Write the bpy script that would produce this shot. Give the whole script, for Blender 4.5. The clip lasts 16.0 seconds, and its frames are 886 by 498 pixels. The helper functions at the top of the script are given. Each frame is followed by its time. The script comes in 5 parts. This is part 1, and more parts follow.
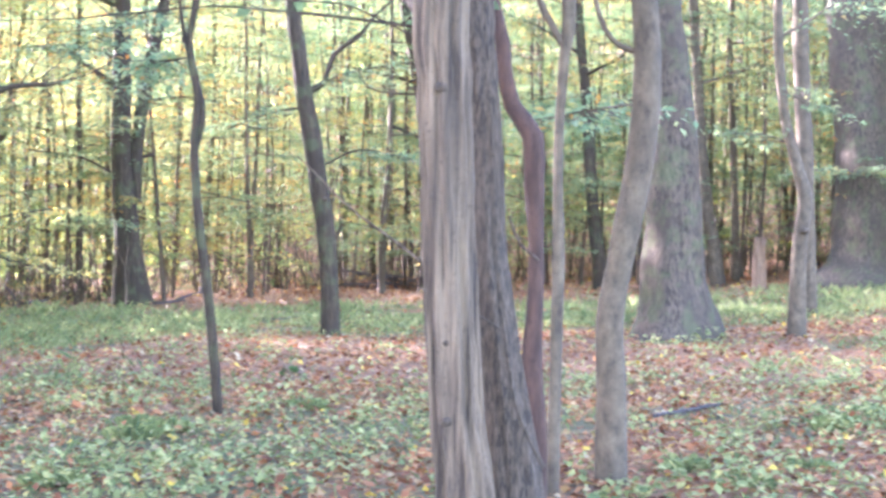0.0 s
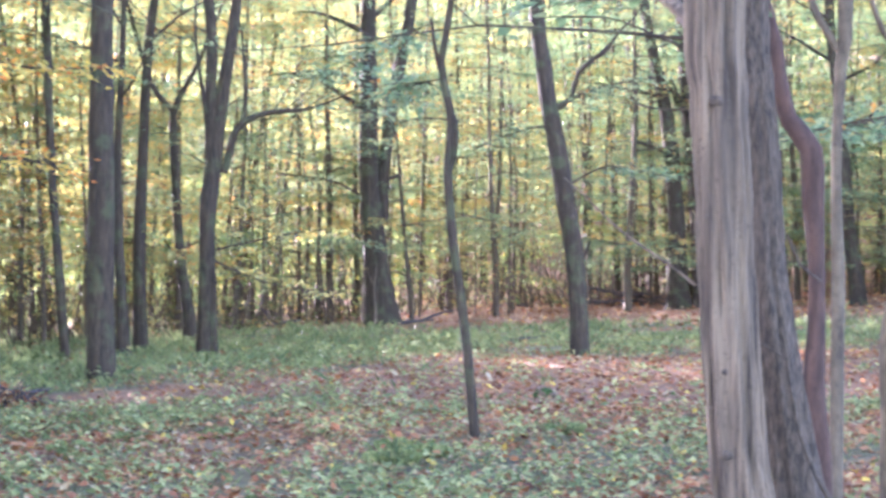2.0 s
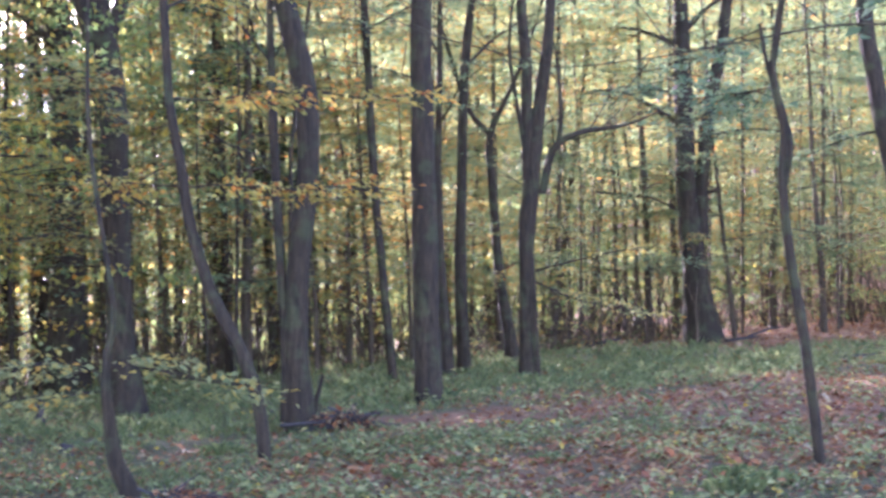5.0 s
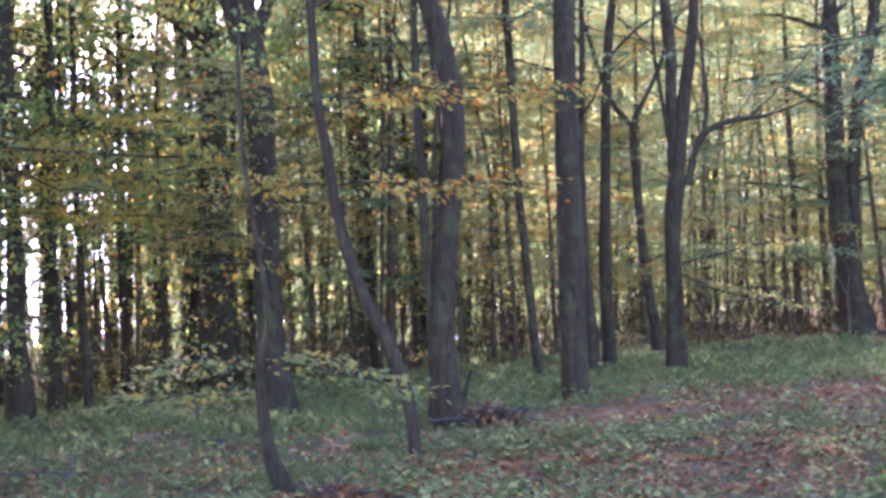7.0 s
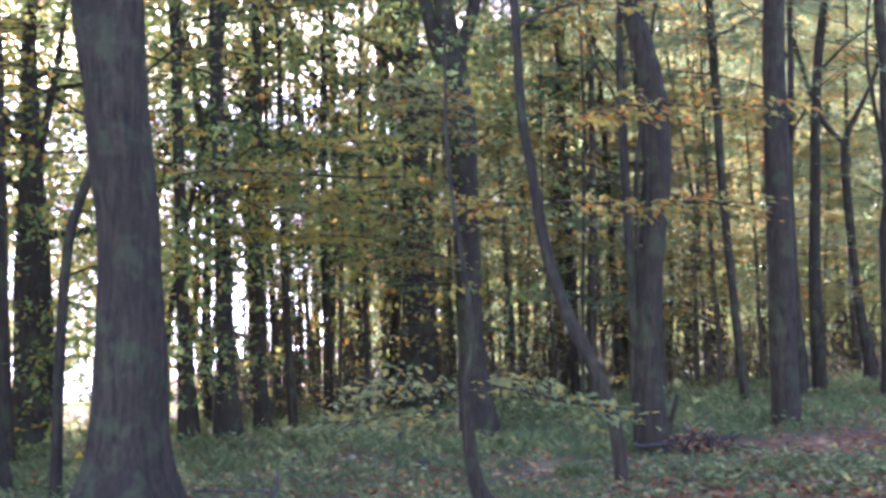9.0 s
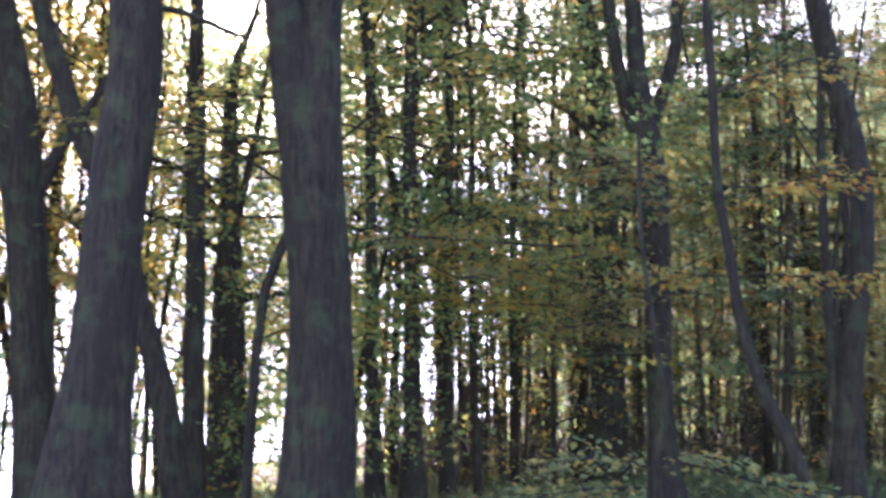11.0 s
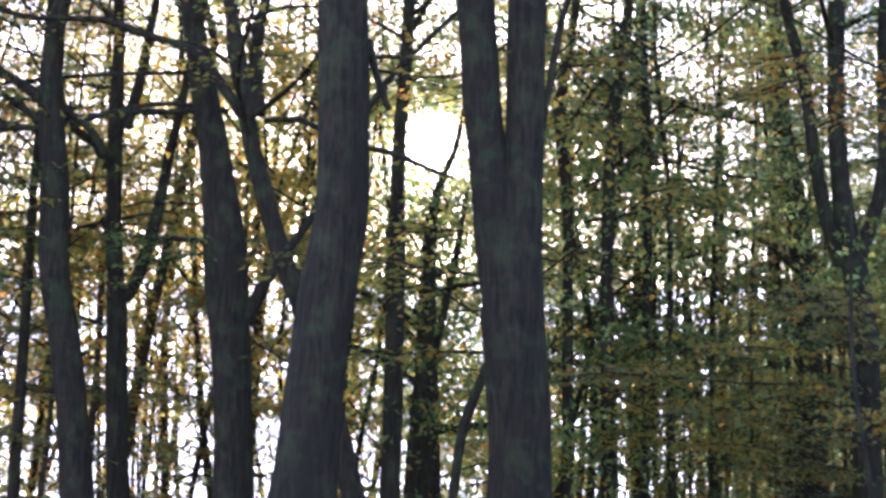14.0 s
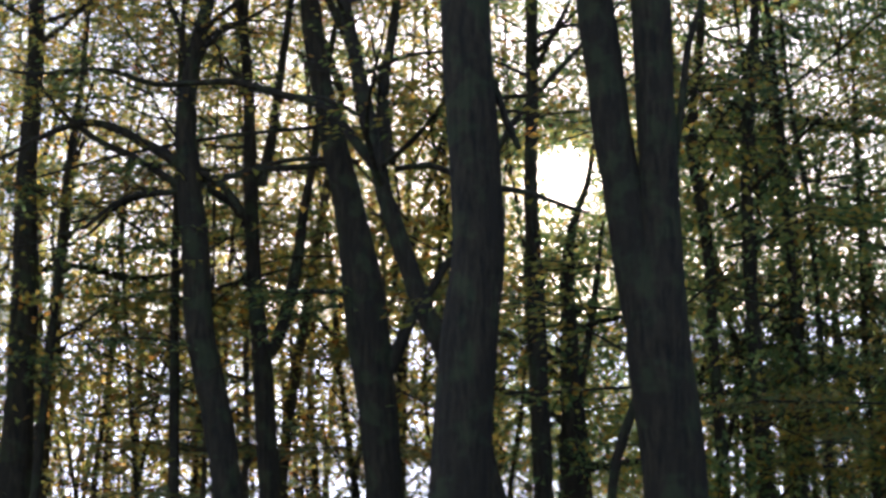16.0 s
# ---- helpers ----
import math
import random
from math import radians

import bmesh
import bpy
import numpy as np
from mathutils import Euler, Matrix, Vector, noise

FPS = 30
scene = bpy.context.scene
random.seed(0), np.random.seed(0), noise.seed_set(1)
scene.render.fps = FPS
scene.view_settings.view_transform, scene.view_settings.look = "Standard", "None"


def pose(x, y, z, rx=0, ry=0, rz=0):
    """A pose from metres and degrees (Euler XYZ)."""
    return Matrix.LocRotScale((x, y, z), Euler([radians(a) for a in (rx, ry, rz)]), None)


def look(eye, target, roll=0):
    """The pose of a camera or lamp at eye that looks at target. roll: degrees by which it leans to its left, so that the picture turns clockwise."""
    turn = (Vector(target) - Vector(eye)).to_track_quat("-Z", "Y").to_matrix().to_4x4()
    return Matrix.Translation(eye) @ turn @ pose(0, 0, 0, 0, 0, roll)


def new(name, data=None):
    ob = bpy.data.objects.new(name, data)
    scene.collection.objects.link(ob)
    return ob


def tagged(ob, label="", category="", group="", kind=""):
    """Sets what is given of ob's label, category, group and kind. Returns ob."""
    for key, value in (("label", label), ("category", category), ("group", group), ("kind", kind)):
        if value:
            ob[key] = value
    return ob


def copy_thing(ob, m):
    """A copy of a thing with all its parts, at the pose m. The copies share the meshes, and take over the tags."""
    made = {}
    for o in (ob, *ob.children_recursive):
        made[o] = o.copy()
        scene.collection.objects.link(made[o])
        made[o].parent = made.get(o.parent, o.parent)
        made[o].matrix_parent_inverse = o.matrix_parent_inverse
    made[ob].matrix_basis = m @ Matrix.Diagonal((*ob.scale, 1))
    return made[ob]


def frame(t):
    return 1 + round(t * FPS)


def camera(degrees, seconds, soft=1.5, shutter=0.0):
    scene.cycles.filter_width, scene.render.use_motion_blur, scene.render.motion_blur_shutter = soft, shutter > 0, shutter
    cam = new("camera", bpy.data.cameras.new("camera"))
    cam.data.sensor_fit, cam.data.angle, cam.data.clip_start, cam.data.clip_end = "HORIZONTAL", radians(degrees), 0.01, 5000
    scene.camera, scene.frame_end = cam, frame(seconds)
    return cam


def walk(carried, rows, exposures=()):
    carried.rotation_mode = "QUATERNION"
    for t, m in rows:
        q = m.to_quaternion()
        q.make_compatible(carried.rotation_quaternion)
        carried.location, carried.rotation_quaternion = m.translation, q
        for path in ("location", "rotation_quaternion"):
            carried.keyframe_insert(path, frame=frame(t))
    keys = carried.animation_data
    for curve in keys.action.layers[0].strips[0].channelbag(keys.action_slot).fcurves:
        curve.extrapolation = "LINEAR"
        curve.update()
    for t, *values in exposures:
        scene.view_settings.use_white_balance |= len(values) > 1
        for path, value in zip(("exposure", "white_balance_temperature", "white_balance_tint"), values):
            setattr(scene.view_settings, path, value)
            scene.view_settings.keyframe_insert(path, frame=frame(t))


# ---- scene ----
cam = camera(35.2, 16.0, soft=3.0, shutter=0.5)
PATH = [
    (0, (0.211, -1.007, 1.532), (0.171, 0.993, 1.521), 1.3),
    (0.5, (0.174, -0.954, 1.543), (0.059, 1.043, 1.531), 1.4),
    (1, (0.124, -0.9, 1.553), (-0.089, 1.089, 1.55), 1.1),
    (1.5, (0.086, -0.838, 1.56), (-0.221, 1.138, 1.56), 0.8),
    (2, (0.052, -0.775, 1.565), (-0.328, 1.189, 1.572), 0.5),
    (2.5, (0.016, -0.722, 1.575), (-0.451, 1.223, 1.594), -0.1),
    (3, (-0.014, -0.674, 1.579), (-0.565, 1.248, 1.598), -0.7),
    (3.5, (-0.046, -0.634, 1.58), (-0.653, 1.272, 1.605), -0.4),
    (4, (-0.089, -0.599, 1.582), (-0.755, 1.287, 1.611), -0.6),
    (4.5, (-0.125, -0.571, 1.585), (-0.85, 1.292, 1.62), -0.1),
    (4.7, (-0.137, -0.565, 1.586), (-0.895, 1.285, 1.621), -0.5),
    (6.8, (-0.237, -0.54, 1.602), (-1.202, 1.212, 1.632), -1.0),
    (7, (-0.248, -0.537, 1.603), (-1.229, 1.205, 1.632), -1.5),
    (7.5, (-0.283, -0.522, 1.606), (-1.298, 1.2, 1.636), -1.4),
    (8, (-0.333, -0.496, 1.612), (-1.391, 1.2, 1.655), -1.3),
    (8.5, (-0.388, -0.454, 1.62), (-1.544, 1.177, 1.672), -1.8),
    (8.7, (-0.405, -0.44, 1.621), (-1.587, 1.172, 1.676), -1.6),
    (10.8, (-0.507, -0.348, 1.644), (-1.893, 1.086, 1.795), 0.4),
    (11, (-0.517, -0.342, 1.647), (-1.928, 1.066, 1.808), 0.3),
    (11.5, (-0.535, -0.328, 1.659), (-1.997, 1.025, 1.846), -0.0),
    (12, (-0.541, -0.329, 1.674), (-2.036, 0.982, 1.889), 0.2),
    (12.5, (-0.55, -0.349, 1.693), (-2.064, 0.937, 1.93), 0.1),
    (13, (-0.566, -0.371, 1.711), (-2.104, 0.877, 1.985), 0.2),
    (13.5, (-0.582, -0.385, 1.727), (-2.143, 0.826, 2.036), 1.6),
    (14, (-0.594, -0.382, 1.741), (-2.169, 0.804, 2.076), 1.8),
    (14.5, (-0.604, -0.367, 1.754), (-2.185, 0.8, 2.126), 0.8),
    (15, (-0.617, -0.355, 1.761), (-2.222, 0.771, 2.154), -0.4),
    (15.5, (-0.643, -0.351, 1.761), (-2.283, 0.723, 2.156), -0.0),
    (16, (-0.676, -0.351, 1.76), (-2.352, 0.669, 2.15), -0.9),
]
walk(cam, [(t, look(e, g, r)) for t, e, g, r in PATH],
     exposures=[(0.0, 4.95, 5650, 38), (1.2, 4.85, 5600, 39), (3.0, 4.25, 5500, 46), (4.5, 4.0, 5450, 49), (7.0, 3.78, 5450, 48), (8.5, 3.72, 5350, 48),
                (11.0, 3.2, 5350, 41), (13.5, 2.85, 5350, 38), (15.0, 2.05, 5450, 30), (16.0, 1.5, 5550, 23)])

# ---- daylight: low sun behind the trees, clear pale sky ----
SUN_EL, SUN_BEARING = 14.2, 53.6          # degrees above the horizon, degrees left of +y
SUN_DIR = Vector((-math.sin(radians(SUN_BEARING)) * math.cos(radians(SUN_EL)),
                  math.cos(radians(SUN_BEARING)) * math.cos(radians(SUN_EL)), math.sin(radians(SUN_EL))))
world = bpy.data.worlds.new("sky")
scene.world = world
world.use_nodes = True
wn = world.node_tree.nodes
sky = wn.new("ShaderNodeTexSky")
sky.sky_type, sky.sun_disc = "NISHITA", False
sky.sun_elevation, sky.sun_rotation = radians(SUN_EL), radians(-SUN_BEARING)
sky.air_density, sky.dust_density, sky.ozone_density = 1.0, 1.0, 1.0
wn["Background"].inputs["Strength"].default_value = 0.09
world.node_tree.links.new(sky.outputs[0], wn["Background"].inputs["Color"])
sun = new("sun", bpy.data.lights.new("sun", "SUN"))
sun.data.energy, sun.data.angle, sun.data.color = 5.0, radians(0.6), (1.0, 0.93, 0.82)
sun.matrix_world = look(SUN_DIR * 100, (0, 0, 0))

# ---- materials ----
def material(name):
    m = bpy.data.materials.new(name)
    m.use_nodes = True
    return m, m.node_tree.nodes, m.node_tree.links, m.node_tree.nodes["Principled BSDF"]


def ramp(nodes, stops):
    r = nodes.new("ShaderNodeValToRGB")
    e = r.color_ramp.elements
    while len(e) < len(stops):
        e.new(0.5)
    for k, (p, c) in zip(e, stops):
        k.position, k.color = p, (*c, 1)
    return r


def noise_tex(nodes, links, scale, detail=4, stretch=None, source="Object", rough=0.55):
    co = nodes.new("ShaderNodeTexCoord")
    n = nodes.new("ShaderNodeTexNoise")
    n.inputs["Scale"].default_value, n.inputs["Detail"].default_value, n.inputs["Roughness"].default_value = scale, detail, rough
    if stretch:
        mp = nodes.new("ShaderNodeMapping")
        mp.inputs["Scale"].default_value = stretch
        links.new(co.outputs[source], mp.inputs["Vector"])
        links.new(mp.outputs[0], n.inputs["Vector"])
    else:
        links.new(co.outputs[source], n.inputs["Vector"])
    return n


def mix_col(nodes, links, fac, a, b, mode="MIX"):
    m = nodes.new("ShaderNodeMix")
    m.data_type, m.blend_type = "RGBA", mode
    for socket, v in ((0, fac), (6, a), (7, b)):
        if hasattr(v, "is_linked"):
            links.new(v, m.inputs[socket])
        else:
            m.inputs[socket].default_value = v if socket == 0 else (*v, 1)
    return m.outputs[2]


def bark_material(name, dark, light, patch, grain=(14, 14, 1.6), bump=0.6, moss=0.0, edge=(0.32, 0.66), stain=0.66):
    m, n, l, bsdf = material(name)
    furrow = noise_tex(n, l, 2.2, 6, grain, rough=0.65)
    r = ramp(n, [(edge[0], dark), (edge[1], light)])
    l.new(furrow.outputs["Fac"], r.inputs[0])
    big = noise_tex(n, l, 2.3, 5, (1, 1, 0.5))
    br = ramp(n, [(0.48, (0, 0, 0)), (stain, (1, 1, 1))])
    l.new(big.outputs["Fac"], br.inputs[0])
    col = mix_col(n, l, br.outputs[0], r.outputs[0], patch)
    speck = noise_tex(n, l, 38, 3)
    sr = ramp(n, [(0.58, (1, 1, 1)), (0.72, (0.55, 0.55, 0.52))])
    l.new(speck.outputs["Fac"], sr.inputs[0])
    col = mix_col(n, l, 0.8, col, sr.outputs[0], "MULTIPLY")
    if moss:
        mn = noise_tex(n, l, 4.0, 6)
        mr = ramp(n, [(0.5, (0, 0, 0)), (0.62, (moss, moss, moss))])
        l.new(mn.outputs["Fac"], mr.inputs[0])
        col = mix_col(n, l, mr.outputs[0], col, (0.09, 0.12, 0.04))
    l.new(col, bsdf.inputs["Base Color"])
    bsdf.inputs["Roughness"].default_value = 0.9
    b = n.new("ShaderNodeBump")
    b.inputs["Strength"].default_value, b.inputs["Distance"].default_value = bump, 0.03
    l.new(furrow.outputs["Fac"], b.inputs["Height"])
    l.new(b.outputs[0], bsdf.inputs["Normal"])
    return m


def leaf_material(name, stops, through_light=0.5, rough=0.55):
    """A thin leaf: reflects and lets light through; each leaf has a colour of its own."""
    m, n, l, bsdf = material(name)
    geo = n.new("ShaderNodeNewGeometry")
    r = ramp(n, stops)
    l.new(geo.outputs["Random Per Island"], r.inputs[0])
    spots = noise_tex(n, l, 30, 2)
    sr = ramp(n, [(0.45, (1, 1, 1)), (0.7, (0.65, 0.6, 0.5))])
    l.new(spots.outputs["Fac"], sr.inputs[0])
    col = mix_col(n, l, 0.6, r.outputs[0], sr.outputs[0], "MULTIPLY")
    l.new(col, bsdf.inputs["Base Color"])
    bsdf.inputs["Roughness"].default_value = rough
    bsdf.inputs["Specular IOR Level"].default_value = 0.15
    if through_light:
        t = n.new("ShaderNodeBsdfTranslucent")
        glow = n.new("ShaderNodeHueSaturation")
        glow.inputs["Value"].default_value = 1.45
        glow.inputs["Saturation"].default_value = 1.0
        l.new(col, glow.inputs["Color"])
        l.new(glow.outputs[0], t.inputs["Color"])
        mx = n.new("ShaderNodeMixShader")
        mx.inputs[0].default_value = through_light
        l.new(bsdf.outputs[0], mx.inputs[1])
        l.new(t.outputs[0], mx.inputs[2])
        l.new(mx.outputs[0], n["Material Output"].inputs["Surface"])
    return m


BARK = {
    "pale": bark_material("stripped_wood", (0.0400, 0.0277, 0.0161), (0.1840, 0.1330, 0.0780), (0.0680, 0.0490, 0.0289), (9, 9, 0.5), 1.0, edge=(0.38, 0.6), stain=0.68),
    "rough": bark_material("rough_bark", (0.0420, 0.0306, 0.0189), (0.1650, 0.1224, 0.0774), (0.0850, 0.0612, 0.0387), (22, 22, 5.5), 1.0, edge=(0.4, 0.7), stain=0.85),
    "red": bark_material("red_bark", (0.0272, 0.0139, 0.0084), (0.0918, 0.0486, 0.0298), (0.0553, 0.0312, 0.0199), (9, 9, 2.0), 0.5),
    "grey": bark_material("smooth_grey_bark", (0.0443, 0.0326, 0.0190), (0.1509, 0.1155, 0.0677), (0.0812, 0.0619, 0.0366), (5, 5, 3.0), 0.45),
    "oak": bark_material("old_bark", (0.024, 0.017, 0.010), (0.127, 0.096, 0.061), (0.060, 0.045, 0.029), (9, 9, 3.6), 1.0, moss=0.4),
    "stem": bark_material("young_bark", (0.0314, 0.0225, 0.0128), (0.1105, 0.0798, 0.0441), (0.0697, 0.0503, 0.0291), (10, 10, 1.6), 0.5, moss=0.2),
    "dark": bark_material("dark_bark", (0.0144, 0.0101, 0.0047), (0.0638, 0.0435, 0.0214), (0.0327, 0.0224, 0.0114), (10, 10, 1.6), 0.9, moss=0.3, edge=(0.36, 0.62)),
}
GREEN, LIME, YELLOW = (0.1, 0.165, 0.082), (0.195, 0.28, 0.138), (0.4, 0.355, 0.125)
ORANGE, BROWN = (0.45, 0.17, 0.03), (0.22, 0.1, 0.035)
LEAF = {
    "green": leaf_material("beech_leaves_green", [(0.0, GREEN), (0.45, (0.14, 0.215, 0.105)), (0.85, LIME), (0.98, YELLOW)]),
    "lime": leaf_material("beech_leaves_lime", [(0.0, (0.11, 0.18, 0.09)), (0.55, LIME), (0.85, (0.28, 0.315, 0.145)), (0.95, YELLOW), (1.0, ORANGE)]),
    "gold": leaf_material("beech_leaves_gold", [(0.0, (0.16, 0.21, 0.085)), (0.4, (0.28, 0.275, 0.095)), (0.78, (0.39, 0.325, 0.09)), (0.93, ORANGE), (1.0, BROWN)]),
    "amber": leaf_material("oak_leaves_amber", [(0.0, (0.16, 0.22, 0.06)), (0.4, (0.34, 0.32, 0.07)), (0.75, (0.52, 0.38, 0.07)), (0.95, (0.52, 0.25, 0.04)), (1.0, BROWN)], 0.65),
    "olive": leaf_material("oak_leaves_olive", [(0.0, (0.1, 0.16, 0.06)), (0.55, (0.19, 0.27, 0.09)), (0.88, (0.3, 0.32, 0.09)), (1.0, (0.45, 0.35, 0.06))], 0.62),
    "flame": leaf_material("beech_leaves_flame", [(0.0, (0.3, 0.3, 0.09)), (0.35, (0.5, 0.42, 0.1)), (0.65, (0.6, 0.4, 0.08)), (0.85, (0.58, 0.25, 0.05)), (1.0, (0.4, 0.14, 0.04))], 0.55),
    # darker beech leaf: the wood's shade is put into its colour
    "shade": leaf_material("beech_leaves_shade_tinted", [(0.0, (0.075, 0.1, 0.045)), (0.5, (0.14, 0.165, 0.065)), (0.8, (0.24, 0.2, 0.07)), (1.0, (0.4, 0.26, 0.06))], 0.5),
    # pale leaf tone, lightened further for sunlight on the low sprays
    "pale": leaf_material("pale_sunlit_leaves", [(0.0, (0.19, 0.24, 0.1)), (0.45, (0.31, 0.33, 0.14)), (0.75, (0.45, 0.4, 0.12)), (0.93, (0.58, 0.4, 0.08)), (1.0, (0.5, 0.24, 0.05))], 0.6),
    "distant": leaf_material("crowns_of_the_hill_wood", [(0.0, (0.065, 0.11, 0.045)), (0.5, (0.13, 0.175, 0.06)), (0.85, (0.23, 0.245, 0.075)), (1.0, (0.32, 0.27, 0.07))]),
    "needle": leaf_material("spruce_needles", [(0.0, (0.02, 0.045, 0.025)), (1.0, (0.05, 0.085, 0.04))], 0.15),
    "litter": leaf_material("fallen_leaves", [(0.0, (0.11, 0.052, 0.032)), (0.3, (0.29, 0.115, 0.05)), (0.6, (0.37, 0.17, 0.07)), (0.82, (0.37, 0.24, 0.11)), (0.94, (0.42, 0.33, 0.19)), (0.98, (0.6, 0.42, 0.07))], 0.15, 0.75),
    "herb": leaf_material("ground_herbs", [(0.0, (0.125, 0.165, 0.065)), (0.5, (0.255, 0.285, 0.108)), (0.85, (0.35, 0.365, 0.155)), (1.0, (0.46, 0.42, 0.15))], 0.35, 0.7),
    "grass": leaf_material("grass_blades", [(0.0, (0.1, 0.14, 0.06)), (0.6, (0.185, 0.225, 0.08)), (1.0, (0.29, 0.31, 0.12))], 0.35),
}


def ground_material():
    m, n, l, bsdf = material("forest_floor")
    at = n.new("ShaderNodeAttribute")
    at.attribute_name = "turf"
    fine = noise_tex(n, l, 9.0, 8, rough=0.7)
    litter = ramp(n, [(0.3, (0.078, 0.04, 0.021)), (0.5, (0.2, 0.1, 0.043)), (0.68, (0.31, 0.18, 0.078))])
    l.new(fine.outputs["Fac"], litter.inputs[0])
    turf = ramp(n, [(0.3, (0.047, 0.038, 0.017)), (0.55, (0.118, 0.105, 0.038)), (0.75, (0.19, 0.165, 0.06))])
    l.new(fine.outputs["Fac"], turf.inputs[0])
    patch = noise_tex(n, l, 1.1, 6)
    add = n.new("ShaderNodeMath")
    add.operation = "ADD"
    l.new(at.outputs["Fac"], add.inputs[0])
    l.new(patch.outputs["Fac"], add.inputs[1])
    cut = ramp(n, [(0.42, (0, 0, 0)), (0.56, (1, 1, 1))])
    half = n.new("ShaderNodeMath")
    half.operation = "MULTIPLY"
    half.inputs[1].default_value = 0.5
    l.new(add.outputs[0], half.inputs[0])
    l.new(half.outputs[0], cut.inputs[0])
    l.new(mix_col(n, l, cut.outputs[0], litter.outputs[0], turf.outputs[0]), bsdf.inputs["Base Color"])
    bsdf.inputs["Roughness"].default_value = 0.95
    b = n.new("ShaderNodeBump")
    b.inputs["Strength"].default_value, b.inputs["Distance"].default_value = 0.8, 0.06
    l.new(fine.outputs["Fac"], b.inputs["Height"])
    l.new(b.outputs[0], bsdf.inputs["Normal"])
    return m


# ---- mesh helpers ----
rng = np.random.default_rng(7)


def mesh_of(name, verts, faces, mat, smooth=False):
    """A mesh from an array of places and an array of faces that all have as many corners."""
    verts, faces = np.asarray(verts, np.float32), np.asarray(faces, np.int32)
    me = bpy.data.meshes.new(name)
    me.vertices.add(len(verts))
    me.vertices.foreach_set("co", verts.ravel())
    k = faces.shape[1]
    me.loops.add(faces.size)
    me.loops.foreach_set("vertex_index", faces.ravel())
    me.polygons.add(len(faces))
    me.polygons.foreach_set("loop_start", np.arange(0, faces.size, k, dtype=np.int32))
    me.update(calc_edges=True)
    if smooth:
        me.polygons.foreach_set("use_smooth", np.ones(len(faces), bool))
    me.materials.append(mat)
    return me


def part(name, me, parent=None, label=""):
    ob = new(name, me)
    if parent:
        ob.parent = parent
    return tagged(ob, label)


def soft_plus(v, w):
    return 0.5 * (v + np.sqrt(v * v + w * w))


def ground_z(x, y):
    """Height of the forest floor: nearly level, rising to a wooded hill ahead, dropping to a valley past the wood's edge."""
    x, y = np.asarray(x, float), np.asarray(y, float)
    k = np.clip(y / 30.0, 0, 1)
    z = 0.02 * np.clip(x, -150, 150) + np.where(x > -40, 0.06 * soft_plus(np.clip(x, -40, 90) - 2.0, 3.0) * k * k * (3 - 2 * k), 0)
    z = z - 0.24 * np.minimum(soft_plus(-0.985 * x + 0.17 * y - 20.5, 1.5), 120.0)
    return z + 0.22 * np.minimum(soft_plus(0.95 * y + 0.3 * x - 46.0, 6.0), 160.0)


WAVES = [(rng.uniform(0, 6.28), rng.uniform(0, 6.28), rng.uniform(0, 6.28)) for _ in range(6)]


def patches(x, y, size):
    """A smooth value of about -1 to 1 in blotches of that many metres."""
    v = 0
    for n, (a, p, q) in enumerate(WAVES):
        f = 6.28 / size * (0.6 + 0.28 * n)
        v = v + np.sin(f * (x * np.cos(a + n) + y * np.sin(a + n)) + p) * np.cos(f * 0.7 * (y * np.cos(a) - x * np.sin(a)) + q) / 2.4
    return v


def turf(x, y):
    """How grassy the floor is, 0 to 1: leaf litter lies in the clearing's middle, grass round it."""
    heap = np.exp(-(((x - 1.0) / 4.5) ** 2 + ((y - 15.5) / 5.0) ** 2))
    band = np.exp(-((y - 17.5 - 0.35 * x) / 2.2) ** 2) * (x > -9)
    far = 1 / (1 + np.exp(-np.clip(y - 29.5 - 0.3 * x, -60, 60) / 1.2))
    bed = np.exp(-(((x - 8) / 6) ** 2 + ((y - 19) / 4) ** 2))
    sward = np.exp(-((y - 24.5 - 0.3 * x) / 3.6) ** 2) * (x < 4)
    return np.clip(0.66 + 0.4 * sward + 0.25 * (x < -6.5) - 0.62 * heap - 0.45 * band - 0.8 * far - 0.12 * bed + 0.3 * patches(x, y, 7.0) + 0.22 * patches(y, x, 2.6), 0, 1)


def bumps(x, y):
    return 0.035 * patches(x, y, 3.1) + 0.02 * patches(y, x, 1.3)


# ---- the ground: one sheet to the horizon, finer near the camera ----
s = np.linspace(-1, 1, 261)
line = 60 * s + 3200 * s ** 9
gx, gy = np.meshgrid(line - 2.0, line + 14.0)
gz = ground_z(gx, gy) + bumps(gx, gy) * (np.hypot(gx, gy) < 80)
n = len(s)
idx = np.arange(n * n).reshape(n, n)
quads = np.stack([idx[:-1, :-1], idx[:-1, 1:], idx[1:, 1:], idx[1:, :-1]], -1).reshape(-1, 4)
me = mesh_of("ground", np.stack([gx, gy, gz], -1).reshape(-1, 3), quads, ground_material(), True)
me.attributes.new("turf", "FLOAT", "POINT").data.foreach_set("value", turf(gx, gy).ravel().astype(np.float32))
tagged(new("ground", me), "forest floor of leaf litter, moss and short grass", "ground", kind="structure")


